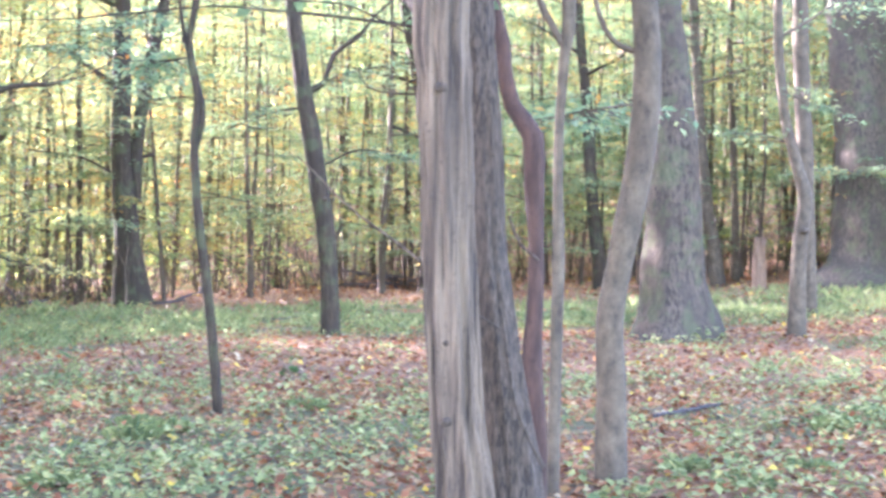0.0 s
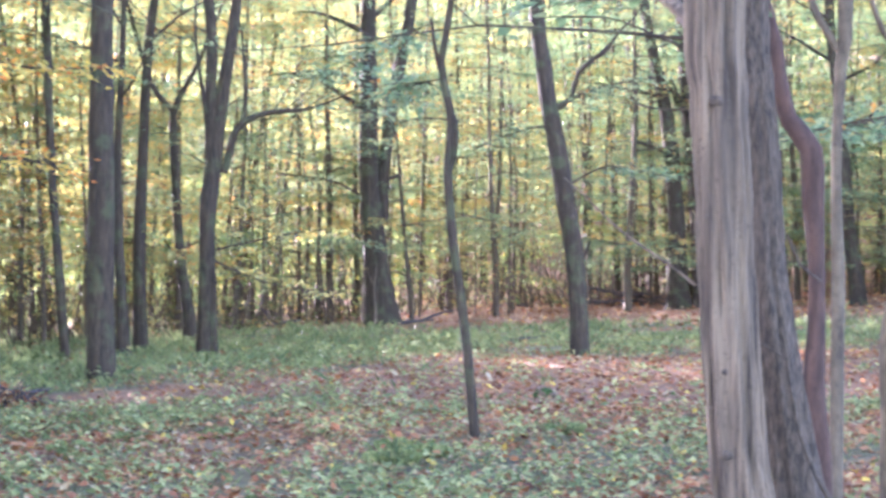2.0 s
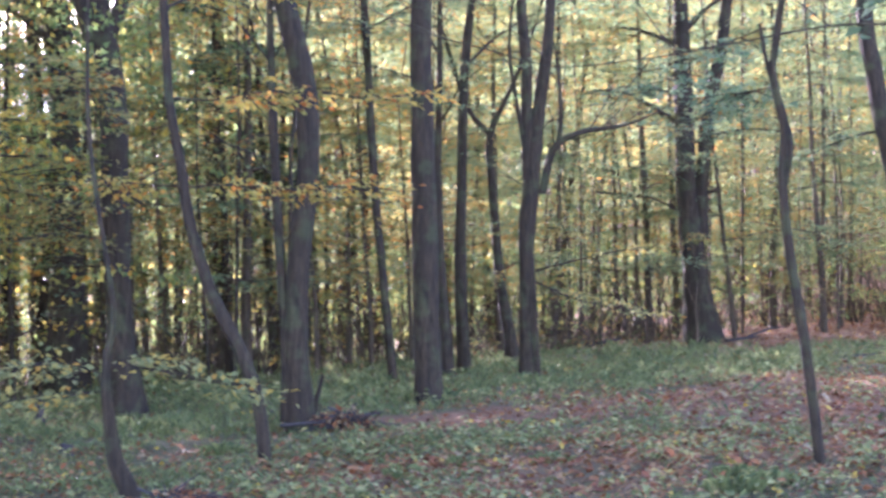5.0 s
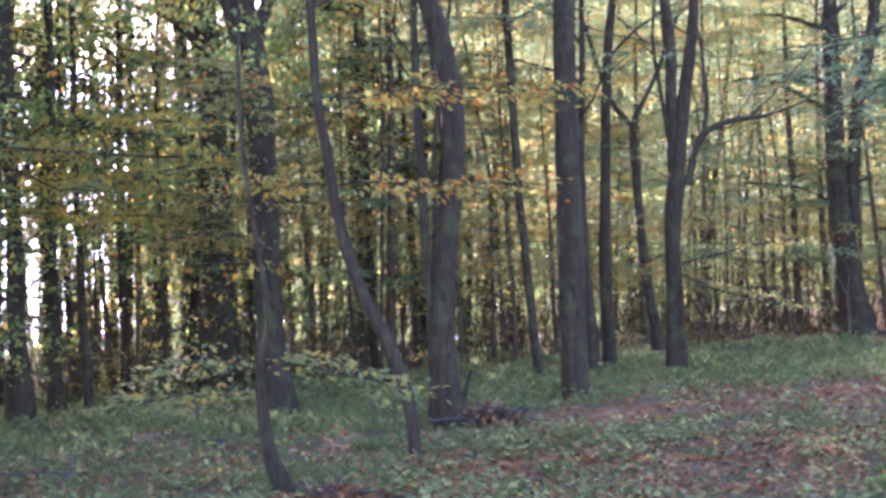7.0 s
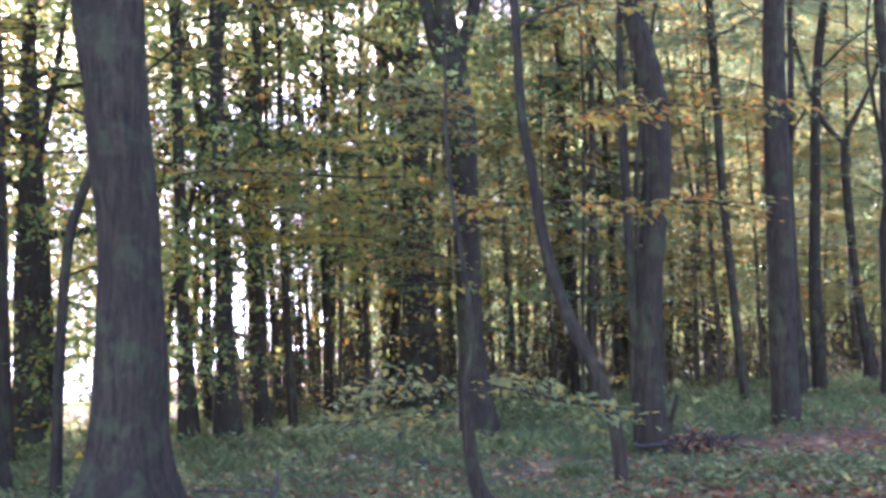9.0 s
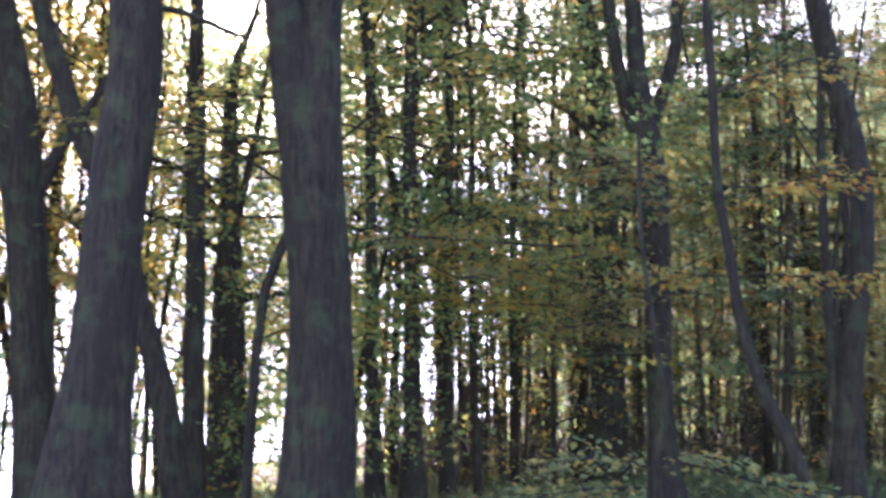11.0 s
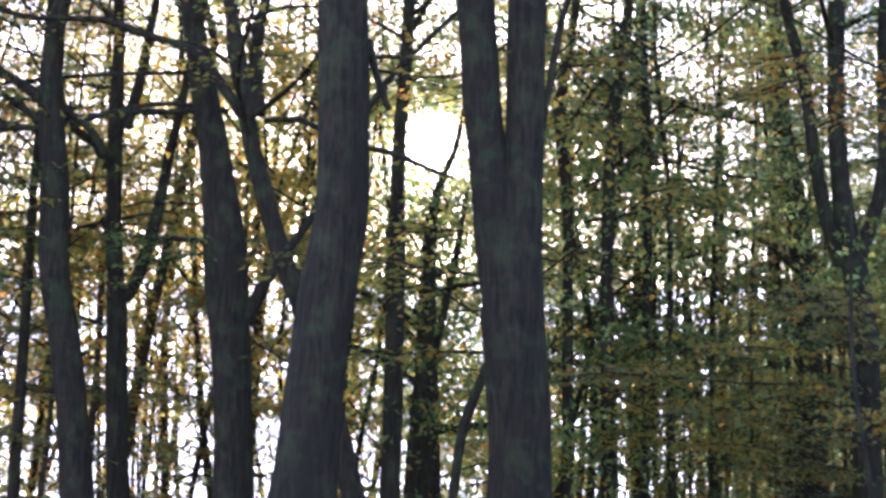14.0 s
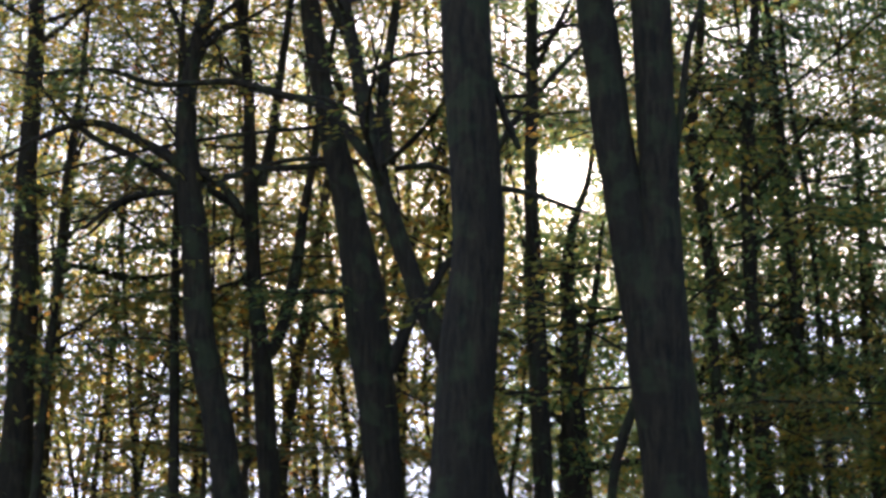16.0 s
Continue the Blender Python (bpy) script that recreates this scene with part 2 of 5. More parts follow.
# ---- leaves, blades and sprays ----
def leaf_quads(at, heading, droop, roll, length, width):
    """Leaves with a pointed base and tip, folded along the midrib."""
    c, s, cd, sd = np.cos(heading), np.sin(heading), np.cos(droop), np.sin(droop)
    a = np.stack([c * cd, s * cd, -sd], -1)
    up = np.stack([c * sd, s * sd, cd], -1)
    side = np.stack([-s, c, 0 * c], -1) * np.cos(roll)[:, None] + up * np.sin(roll)[:, None]
    L, W = length[:, None], width[:, None]
    mid = at + a * L * 0.48 + up * W * 0.16
    v = np.stack([at, mid + side * W * 0.5, at + a * L, mid - side * W * 0.5], 1).reshape(-1, 3)
    return v, np.arange(len(v)).reshape(-1, 4)


def far_leaf(at, heading, droop, roll, length, width):
    """Small leaves for crowns a good way off: three corners each."""
    c, s, cd, sd = np.cos(heading), np.sin(heading), np.cos(droop), np.sin(droop)
    a = np.stack([c * cd, s * cd, -sd], -1)
    up = np.stack([c * sd, s * sd, cd], -1)
    side = np.stack([-s, c, 0 * c], -1) * np.cos(roll)[:, None] + up * np.sin(roll)[:, None]
    L, W = length[:, None], width[:, None]
    v = np.stack([at, at + a * L * 0.62 + side * W * 0.75, at + a * L - side * W * 0.45], 1).reshape(-1, 3)
    return v, np.arange(len(v)).reshape(-1, 3)


def spray_leaves(at, heading, reach, per, size, wild=0.28, leaf=leaf_quads):
    """Flat leafy twigs: per leaves fanned along each twig that starts at a place and reaches out."""
    m = len(at)
    k = np.repeat(np.arange(m), per)
    u = rng.uniform(0.08, 1, m * per)
    v = rng.normal(0, 0.3, m * per) * (0.35 + u) * (1.15 - 0.5 * u)
    h, r = heading[k], reach[k]
    f, sdir = np.stack([np.cos(h), np.sin(h)], -1), np.stack([-np.sin(h), np.cos(h)], -1)
    xy = at[k, :2] + (f * u[:, None] + sdir * v[:, None]) * r[:, None]
    z = at[k, 2] - r * (0.16 * u * u + 0.1 * v * v) + rng.normal(0, 0.035, m * per) * r
    head = h + np.sign(v) * rng.uniform(0.2, 1.2, m * per)
    L = size * rng.uniform(0.65, 1.25, m * per)
    return leaf(np.column_stack([xy, z]), head, rng.normal(0.18, wild, m * per), rng.normal(0, wild, m * per), L, L * rng.uniform(0.5, 0.68, m * per))


def stuff(name, label, category, blocks, mat):
    """One object of countless small pieces."""
    vs, fs, base = [], [], 0
    for v, f in blocks:
        vs.append(v)
        fs.append(f + base)
        base += len(v)
    return tagged(new(name, mesh_of(name, np.concatenate(vs), np.concatenate(fs), mat)), label, category, kind="stuff")


def strew(count, near, far, keep):
    """Places on the floor between two distances from the clearing's near end, kept by chance."""
    r = np.sqrt(rng.uniform(near ** 2, far ** 2, count))
    b = np.radians(rng.uniform(-32, 88, count))
    x, y = -0.2 - r * np.sin(b), -0.6 + r * np.cos(b)
    ok = (rng.uniform(0, 1, count) < keep(x, y)) & (-0.985 * x + 0.17 * y < 25)
    x, y = x[ok], y[ok]
    return np.column_stack([x, y, ground_z(x, y) + bumps(x, y)])


def litter(count, near, far, size):
    p = strew(count, near, far, lambda x, y: (1.0 - 0.65 * turf(x, y)) * np.where(x < -6.5, 0.6, 1.0))
    m = len(p)
    p[:, 2] += rng.uniform(0.004, 0.05, m)
    L = size * rng.uniform(0.6, 1.35, m)
    return leaf_quads(p, rng.uniform(0, 6.28, m), rng.normal(0, 0.3, m), rng.normal(0, 0.45, m), L, L * rng.uniform(0.5, 0.8, m))


def blades(count, near, far, tall):
    p = strew(count, near, far, lambda x, y: np.clip(turf(x, y) * 1.6 - 0.35, 0, 1) * np.where((x > -4.5) & (y < 12), 0.35, 1.0) * np.clip(0.75 + patches(x, y, 1.7), 0.1, 1))
    m = len(p)
    h = tall * rng.uniform(0.45, 1.3, m) * (0.75 + 0.5 * np.clip(patches(p[:, 0], p[:, 1], 2.3), 0, 1))
    lean, a, w = rng.normal(0, 0.5, (m, 2)), rng.uniform(0, 3.14, m), h * rng.uniform(0.032, 0.06, m)
    d = np.stack([np.cos(a) * w, np.sin(a) * w, 0 * w], -1)
    tip = p + np.column_stack([lean * h[:, None], h])
    mid = p + np.column_stack([lean * h[:, None] * 0.3, h * 0.55])
    v = np.stack([p - d, p + d, mid + d * 0.7, tip], 1)
    return v.reshape(-1, 3), np.arange(m * 4).reshape(-1, 4)


def herbs(count, near, far, size):
    """Low leafy plants: a handful of leaves held out from a short stem."""
    p = strew(count, near, far, lambda x, y: np.clip(0.35 + 0.6 * turf(x, y), 0, 1) * np.where(x < -6.5, 0.3, 1.0) * np.clip(0.35 + 1.2 * patches(x, y, 2.2), 0.06, 1))
    per = 7
    k = np.repeat(np.arange(len(p)), per)
    a = rng.uniform(0, 6.28, len(k))
    out = rng.uniform(0.01, 0.05, len(k))
    tall = (rng.uniform(0.05, 0.24, len(p)))[k] * rng.uniform(0.3, 1.0, len(k))
    q = p[k] + np.column_stack([np.cos(a) * out, np.sin(a) * out, tall])
    L = size * rng.uniform(0.6, 1.3, len(k))
    return leaf_quads(q, a, rng.normal(0.2, 0.35, len(k)), rng.normal(0, 0.4, len(k)), L, L * rng.uniform(0.55, 0.8, len(k)))


def around(count):
    """Pieces on the floor close round the camera and behind it."""
    r, b = 13 * np.sqrt(rng.uniform(0, 1, count)), rng.uniform(0, 6.28, count)
    x, y = -0.3 + r * np.cos(b), -0.4 + r * np.sin(b)
    bearing = np.degrees(np.arctan2(-x, y))
    ok = (r < 4.3) | (bearing < -32) | (bearing > 88)
    return np.column_stack([x, y, ground_z(x, y) + bumps(x, y)])[ok]


def litter_round(count, size):
    p = around(count)
    p = p[rng.uniform(0, 1, len(p)) < 1 - 0.65 * turf(p[:, 0], p[:, 1])]
    m = len(p)
    p[:, 2] += rng.uniform(0.004, 0.04, m)
    L = size * rng.uniform(0.6, 1.35, m)
    return leaf_quads(p, rng.uniform(0, 6.28, m), rng.normal(0, 0.3, m), rng.normal(0, 0.45, m), L, L * rng.uniform(0.5, 0.8, m))


def blades_round(count, tall):
    p = around(count)
    p = p[rng.uniform(0, 1, len(p)) < turf(p[:, 0], p[:, 1])]
    m = len(p)
    h, a = tall * rng.uniform(0.45, 1.3, m), rng.uniform(0, 3.14, m)
    lean, w = rng.normal(0, 0.5, (m, 2)) * h[:, None], h * 0.05
    d = np.stack([np.cos(a) * w, np.sin(a) * w, 0 * w], -1)
    v = np.stack([p - d, p + d, p + np.column_stack([lean * 0.3, h * 0.55]) + d * 0.7, p + np.column_stack([lean, h])], 1)
    return v.reshape(-1, 3), np.arange(m * 4).reshape(-1, 4)


stuff("leaf_litter", "fallen red-brown and tan leaves strewn on the floor", "leaves",
      [litter(84000, 4, 14, 0.068), litter(60000, 14, 26, 0.08), litter(40000, 26, 48, 0.11), litter_round(26000, 0.07)], LEAF["litter"])
stuff("grass", "short cool-green woodland grass in patches", "grass",
      [blades(80000, 4, 15, 0.1), blades(150000, 15, 26, 0.14), blades(170000, 26, 42, 0.18), blades_round(50000, 0.1)], LEAF["grass"])
stuff("herbs", "low pale-green herb leaves covering the clearing floor", "plants",
      [herbs(11000, 4, 14, 0.064), herbs(8500, 14, 24, 0.075)], LEAF["herb"])


# ---- trees ----
def smooth_line(nodes, step):
    """Rows of place and radius, joined by a smooth curve."""
    p = np.asarray(nodes, float)
    p = np.vstack([2 * p[0] - p[1], p, 2 * p[-1] - p[-2]])
    rows = []
    for i in range(1, len(p) - 2):
        a, b, c, d = p[i - 1:i + 3]
        k = max(2, int(np.linalg.norm((c - b)[:3]) / step))
        t = np.linspace(0, 1, k, endpoint=False)[:, None]
        rows.append(0.5 * (2 * b + (c - a) * t + (2 * a - 5 * b + 4 * c - d) * t ** 2 + (3 * b - a - 3 * c + d) * t ** 3))
    rows.append(p[-2:-1])
    out = np.vstack(rows)
    out[:, 3] = np.maximum(out[:, 3], 0.0015)
    return out


def tube(rows, sides, rough=0.06, flare=0.0, seed=0, ridges=0.0):
    """A round limb along rows of place and radius, with lumps, ridges and, at a foot, root flares."""
    c, r = rows[:, :3], rows[:, 3]
    t = np.gradient(c, axis=0)
    t /= np.linalg.norm(t, axis=1)[:, None] + 1e-9
    whole = c[-1] - c[0]
    ref = np.array([0.0, 1.0, 0.0]) if abs(whole[1]) < 0.7 * np.linalg.norm(whole) else np.array([1.0, 0.0, 0.0])
    u = np.cross(t, ref)
    u /= np.linalg.norm(u, axis=1)[:, None] + 1e-9
    w = np.cross(t, u)
    a = np.linspace(0, 2 * np.pi, sides, endpoint=False)
    g = np.random.default_rng(seed)
    ph = g.uniform(0, 6.28, 8)
    far = np.r_[0, np.cumsum(np.linalg.norm(np.diff(c, axis=0), axis=1))][:, None]
    lump = np.sin(2 * a + ph[0] + far * 1.1) + 0.7 * np.sin(3 * a + ph[1] - far * 2.3) + 0.5 * np.sin(5 * a + ph[2] + far * 4.1) + 0.6 * np.sin(far * 5.3 + ph[3] + a)
    rad = r[:, None] * (1 + rough * lump + rough * 0.5 * g.normal(0, 1, (len(c), sides)))
    if ridges:
        sway = 0.35 * np.sin(far * 1.7 + ph[6]) + 0.2 * np.sin(far * 4.9 + ph[7])
        deep = np.abs(np.sin(4.5 * a + ph[2] + sway)) + 0.6 * np.abs(np.sin(7.5 * a + ph[3] - sway * 1.6 + 0.4 * np.sin(far * 3.1)))
        rad *= 1 + ridges * (deep - 0.9) + 0.12 * ridges * (np.sin(far * 13 + 2 * np.sin(a + ph[0])) + np.sin(far * 29 + ph[4] + a))
    if flare:
        foot = np.exp(-far / (3.2 * r[0]))
        rad *= 1 + foot * (0.3 * (flare - 0.6) + 0.22 * flare * np.maximum(0, np.cos(5 * a + ph[4]) + 0.5 * np.cos(3 * a + ph[5])))
    v = c[:, None] + u[:, None] * (np.cos(a) * rad)[..., None] + w[:, None] * (np.sin(a) * rad)[..., None]
    m = len(c)
    i = np.arange(m * sides).reshape(m, sides)
    j = np.roll(i, -1, 1)
    f = np.stack([i[:-1], j[:-1], j[1:], i[1:]], -1).reshape(-1, 4)
    return v.reshape(-1, 3), f


def joined(blocks):
    vs, fs, base = [], [], 0
    for v, f in blocks:
        vs.append(v)
        fs.append(f + base)
        base += len(v)
    return np.concatenate(vs), np.concatenate(fs)


# The opening cut in the leaves round the low sun; its bare sky stands for the glare.
EYE = np.array([-0.6, -0.36, 1.73])


def off_glare(p, wide=0.028):
    d = p - EYE
    along = d @ np.array(SUN_DIR)
    side = np.linalg.norm(d - along[:, None] * np.array(SUN_DIR), axis=1)
    return (along < 3) | (side > wide * along * rng.uniform(0.6, 1.2, len(p)))


def limb_rows(g, start, heading, length, rise, r0):
    n = 5
    rows, p, h = [], np.array(start, float), heading
    for i in range(n):
        k = i / (n - 1)
        rows.append((*p, r0 * (1 - 0.85 * k)))
        h += g.normal(0, 0.25)
        lift = rise * (1 - 0.75 * k) + g.normal(0, 0.1)
        p = p + np.array([math.cos(h), math.sin(h), lift]) * length / n
    return rows, h


def twigs_and_leaves(g, rows, count, reach, per, size, inner=0.25, wild=0.28, leaf=leaf_quads):
    """Leafy twigs off a limb: their thin wood and their leaves."""
    rows = np.asarray(rows)
    k = g.uniform(inner, 1, count) * (len(rows) - 1)
    i = np.minimum(k.astype(int), len(rows) - 2)
    p = rows[i, :3] + (rows[i + 1, :3] - rows[i, :3]) * (k - i)[:, None]
    d = rows[-1, :3] - rows[0, :3]
    h = math.atan2(d[1], d[0]) + g.choice([-1, 1], count) * g.uniform(0.25, 1.3, count)
    R = reach * g.uniform(0.6, 1.3, count)
    wood = []
    for q, a, r in zip(p, h, R):
        e = q + np.array([math.cos(a) * r, math.sin(a) * r, -0.1 * r])
        wood.append(tube(np.array([(*q, 0.007), (*(0.5 * (q + e) + (0, 0, 0.03 * r)), 0.005), (*e, 0.002)]), 3, 0))
    return wood, spray_leaves(p, h, R, per, size, wild, leaf)


def side_twigs(g, line):
    """Thin bare twigs that leave a limb, each with a finer one of its own."""
    out = []
    reach = np.linalg.norm(line[-1, :3] - line[0, :3])
    for _ in range(int(4 + 2.2 * reach)):
        j = int(g.uniform(0.25, 0.98) * (len(line) - 1))
        on = line[min(j + 1, len(line) - 1), :3] - line[max(j - 1, 0), :3]
        on = on / (np.linalg.norm(on) + 1e-6)
        d = on * 0.7 + g.normal(0, 0.55, 3) + np.array([0, 0, 0.2])
        d = d / np.linalg.norm(d) * g.uniform(0.35, 1.1)
        p, r = line[j, :3], float(np.clip(line[j, 3] * 0.35, 0.003, 0.014))
        mid = p + d * 0.5 + g.normal(0, 0.05, 3)
        e = mid + d * 0.35 + g.normal(0, 0.16, 3)
        out.append(tube(np.array([(*mid, r * 0.6), (*(0.5 * (mid + e)), r * 0.4), (*e, 0.0015)]), 3, 0))
        out.append(tube(np.array([(*p, r), (*mid, r * 0.7), (*(p + d), 0.002)]), 4, 0))
    return out


TREES = []


def hero(x, y, facing, nodes, limbs=(), bark="dark", height=12.0, crown=0.4, flare=0.5, label="", leaf=None, leafy=(), knots=()):
    """A tree that can be told apart: its stem as heights, sideways offsets and radii, drawn on up to its top."""
    g = np.random.default_rng(len(TREES) + 11)
    z = float(ground_z(x, y)) + float(bumps(x, y)) - 0.03
    b = radians(facing)
    base = new("tree")
    base.location = (x, y, z)
    side = np.array([math.cos(b), math.sin(b), 0])
    deep = np.array([-math.sin(b), math.cos(b), 0])
    wob = g.normal(0, 0.05)

    def local(h, off, r, d=0.0):
        return (*(side * off + deep * (d + wob * math.sin(h * 0.6)) + np.array([0, 0, h + 0.03])), r)

    rows = [local(h, o, r) for h, o, r in nodes]
    rows[0] = (*rows[0][:2], -0.15, rows[0][3])
    # on up to the top, straightening and thinning
    h0, o0, r0 = nodes[-1]
    slope = (nodes[-1][1] - nodes[-2][1]) / max(0.3, nodes[-1][0] - nodes[-2][0])
    o = o0
    steps = max(2, int((height - h0) / 1.3))
    if height > h0 + 0.5:
        for i in range(1, steps + 1):
            dh = (height - h0) / steps
            slope = slope * 0.6 + g.normal(0, 0.07)
            o += slope * dh
            rows.append(local(h0 + dh * i, o, r0 * (1 - 0.9 * i / steps) + 0.006))
    else:
        rows.append(local(h0 + 0.35, o0 + 0.1, 0.006))
    big = nodes[1][2]
    near = math.hypot(x, y) < 13
    line = smooth_line(rows, 0.1 if near else 0.25)
    tag = {"pale": 0.05, "rough": 0.08, "oak": 0.05}
    trunk = tube(line, 72 if near and big > 0.07 else (20 if big > 0.2 else 12), tag.get(bark, 0.035) * (0.6 if near else 1), flare if big > 0.06 else 0.3, len(TREES), {"pale": 0.2, "rough": 0.1}.get(bark, 0.0))
    part("trunk", mesh_of("trunk", *trunk, BARK[bark], True), base)
    for l in limbs:
        rows = [local(*q) for q in l]
        if l[-1][2] > 0.045:
            a, c = np.array(rows[-2]), np.array(rows[-1])
            up = (c - a)[:3] / np.linalg.norm((c - a)[:3])
            for i in (1, 2, 3, 4, 5):
                rows.append((*(c[:3] + up * 1.1 * i + g.normal(0, 0.08, 3)), c[3] * (1 - 0.17 * i)))
        elif np.linalg.norm(np.subtract(rows[-1], rows[0])[:3]) > 0.95:
            a, c = np.array(rows[-2]), np.array(rows[-1])
            on = (c - a)[:3] / np.linalg.norm((c - a)[:3])
            for i in (1, 2, 3, 4):
                on = on + g.normal(0, 0.16, 3) + np.array([0, 0, 0.05])
                c = np.array((*(c[:3] + on * 0.32), max(0.003, c[3] * 0.66)))
                rows.append(tuple(c))
        lr = smooth_line(rows, 0.15)
        part("limb", mesh_of("limb", *joined([tube(lr, 10 if l[0][2] > 0.05 else 7, 0.05, 0, len(l))] + (side_twigs(g, np.array(lr)) if np.linalg.norm(lr[-1, :3] - lr[0, :3]) > 1.2 else [])), BARK["dark" if bark == "pale" and l[0][0] > 2 else bark], True), base)
    for h, off, r in knots:
        r = r * 1.35
        j = np.argmin(abs(line[:, 2] - h))
        c = side * off - deep * math.sqrt(max(1e-4, line[j, 3] ** 2 - np.dot(line[j, :2] - side[:2] * off, side[:2]) ** 2)) * 0.88 + np.array([0, 0, h])
        k = np.array([(*(c + np.array([0, 0, s * r * 0.55]) - deep * r * 0.02 * (1 - s * s)), r * 0.7 * math.sqrt(max(0.03, 1 - s * s))) for s in np.linspace(-1, 1, 7)])
        part("knot", mesh_of("knot", *tube(k, 10, 0.14, 0, int(h * 50)), BARK["rough"], True), base)
    leaves = []
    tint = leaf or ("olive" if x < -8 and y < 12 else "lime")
    for l in leafy:
        lr = [local(*q) for q in l]
        span = np.linalg.norm(np.subtract(lr[-1], lr[0]))
        lr = [(*q[:3], q[3] * 0.6) for q in lr]
        w, (v, f) = twigs_and_leaves(g, lr, int(7 + span * 6), 0.5, 18, 0.078, 0.1, 0.42)
        v += np.repeat(g.normal(0, 0.045, (len(v) // 72, 3)), 72, 0)
        limb = part("limb", mesh_of("limb", *joined([tube(smooth_line(lr, 0.15), 6, 0.05)] + w), BARK[bark], True), base)
        ok = off_glare(v[::4] + np.array([x, y, z]))
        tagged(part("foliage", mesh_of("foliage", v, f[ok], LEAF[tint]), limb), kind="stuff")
    low = min(height * crown, 99)
    n = int(3 + height * (1.4 if x < -8 and y < 12 else 0.6)) if crown < 1 else 0
    for i in range(n):
        k = (i + g.uniform(0, 1)) / n
        h = low + (height * 0.97 - low) * k
        j = np.argmin(abs(line[:, 2] - h))
        length = (1.0 + 2.1 * math.sin(math.pi * min(1, 0.25 + 0.75 * k))) * (0.55 + height / 30)
        lr, _ = limb_rows(g, line[j, :3], g.uniform(0, 6.28), length, g.uniform(0.15, 0.8), max(0.012, line[j, 3] * 0.4))
        if not off_glare(np.array(smooth_line(lr, 0.3))[:, :3] + np.array([x, y, z]), 0.034).all():
            continue
        w, lv = twigs_and_leaves(g, lr, 10, 0.8, 17 if x < -8 and y < 12 else 26, 0.088)
        part("limb", mesh_of("limb", *joined([tube(smooth_line(lr, 0.4), 6, 0.05)] + w), BARK[bark], True), base)
        leaves.append(lv)
    if leaves:
        v, f = joined(leaves)
        ok = off_glare(v[::4] + np.array([x, y, z]))
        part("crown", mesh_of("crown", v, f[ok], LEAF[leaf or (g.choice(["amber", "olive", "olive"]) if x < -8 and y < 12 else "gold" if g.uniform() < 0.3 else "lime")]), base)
    TREES.append((x, y))
    return tagged(base, label, "tree", "clearing trees")


hero(0.23, 5.49, -0.2, [(0.0, 0.0, 0.177), (0.29, -0.02, 0.131), (0.64, -0.07, 0.118), (1.03, -0.1, 0.116), (1.42, -0.12, 0.114), (1.82, -0.14, 0.116), (2.21, -0.16, 0.114), (2.6, -0.18, 0.118)], limbs=[[(2.44, -0.29, 0.0084), (2.47, -0.55, 0.0078), (2.49, -0.76, 0.0072), (2.51, -1.04, 0.0059), (2.52, -1.24, 0.0052), (2.49, -1.54, 0.0046), (2.45, -1.9, 0.0033), (2.44, -2.12, 0.0026)], [(2.39, -0.29, 0.0072), (2.45, -0.42, 0.0059), (2.53, -0.6, 0.0052), (2.55, -0.76, 0.0046), (2.55, -0.99, 0.0026)], [(2.13, -0.27, 0.0052), (2.13, -0.41, 0.0052), (2.16, -0.52, 0.0046), (2.23, -0.56, 0.0033)], [(1.35, -0.25, 0.0078), (1.44, -0.37, 0.0072), (1.55, -0.53, 0.0059), (1.63, -0.63, 0.0052), (1.74, -0.74, 0.0046), (1.83, -0.84, 0.0026)]], bark="pale", height=9.0, crown=0.25, label="slim dead-sided trunk with pale stripped grey wood and knots", knots=[(2.18, -0.17, 0.039), (1.98, -0.22, 0.018), (1.68, -0.2, 0.024), (1.01, -0.12, 0.021), (0.85, -0.18, 0.016), (0.65, -0.11, 0.034), (0.5, -0.05, 0.018), (1.82, -0.21, 0.011)])
hero(0.48, 5.89, -2.2, [(0.0, 0.0, 0.185), (0.22, -0.02, 0.137), (0.5, -0.06, 0.12), (0.86, -0.12, 0.112), (1.28, -0.17, 0.106), (1.44, -0.19, 0.103), (2.06, -0.23, 0.095), (2.67, -0.28, 0.092)], limbs=[[(1.11, -0.24, 0.007, -0.2), (1.08, -0.18, 0.007, -0.25), (1.03, -0.09, 0.006, -0.3)], [(1.16, -0.12, 0.007, -0.2), (1.02, -0.09, 0.011, -0.2), (0.77, -0.05, 0.013, -0.22), (0.58, 0.01, 0.013, -0.25), (0.39, 0.11, 0.013, -0.28)], [(1.59, -0.09, 0.007, 0.1), (1.45, -0.03, 0.007, 0.1), (1.37, 0.07, 0.006, 0.1)]], bark="rough", height=11.0, crown=0.3, label="dark rough-barked trunk beside the pale one")
hero(0.59, 6.28, -2.9, [(0.0, 0.0, 0.08), (0.14, -0.01, 0.059), (0.5, -0.02, 0.059), (0.83, -0.05, 0.056), (1.09, -0.04, 0.047), (1.44, -0.04, 0.041), (1.77, -0.06, 0.056), (2.03, -0.07, 0.059), (2.19, -0.18, 0.047), (2.39, -0.23, 0.044), (2.74, -0.3, 0.041)], bark="red", height=9.0, crown=0.4, label="crooked reddish-brown stem with a sharp kink")
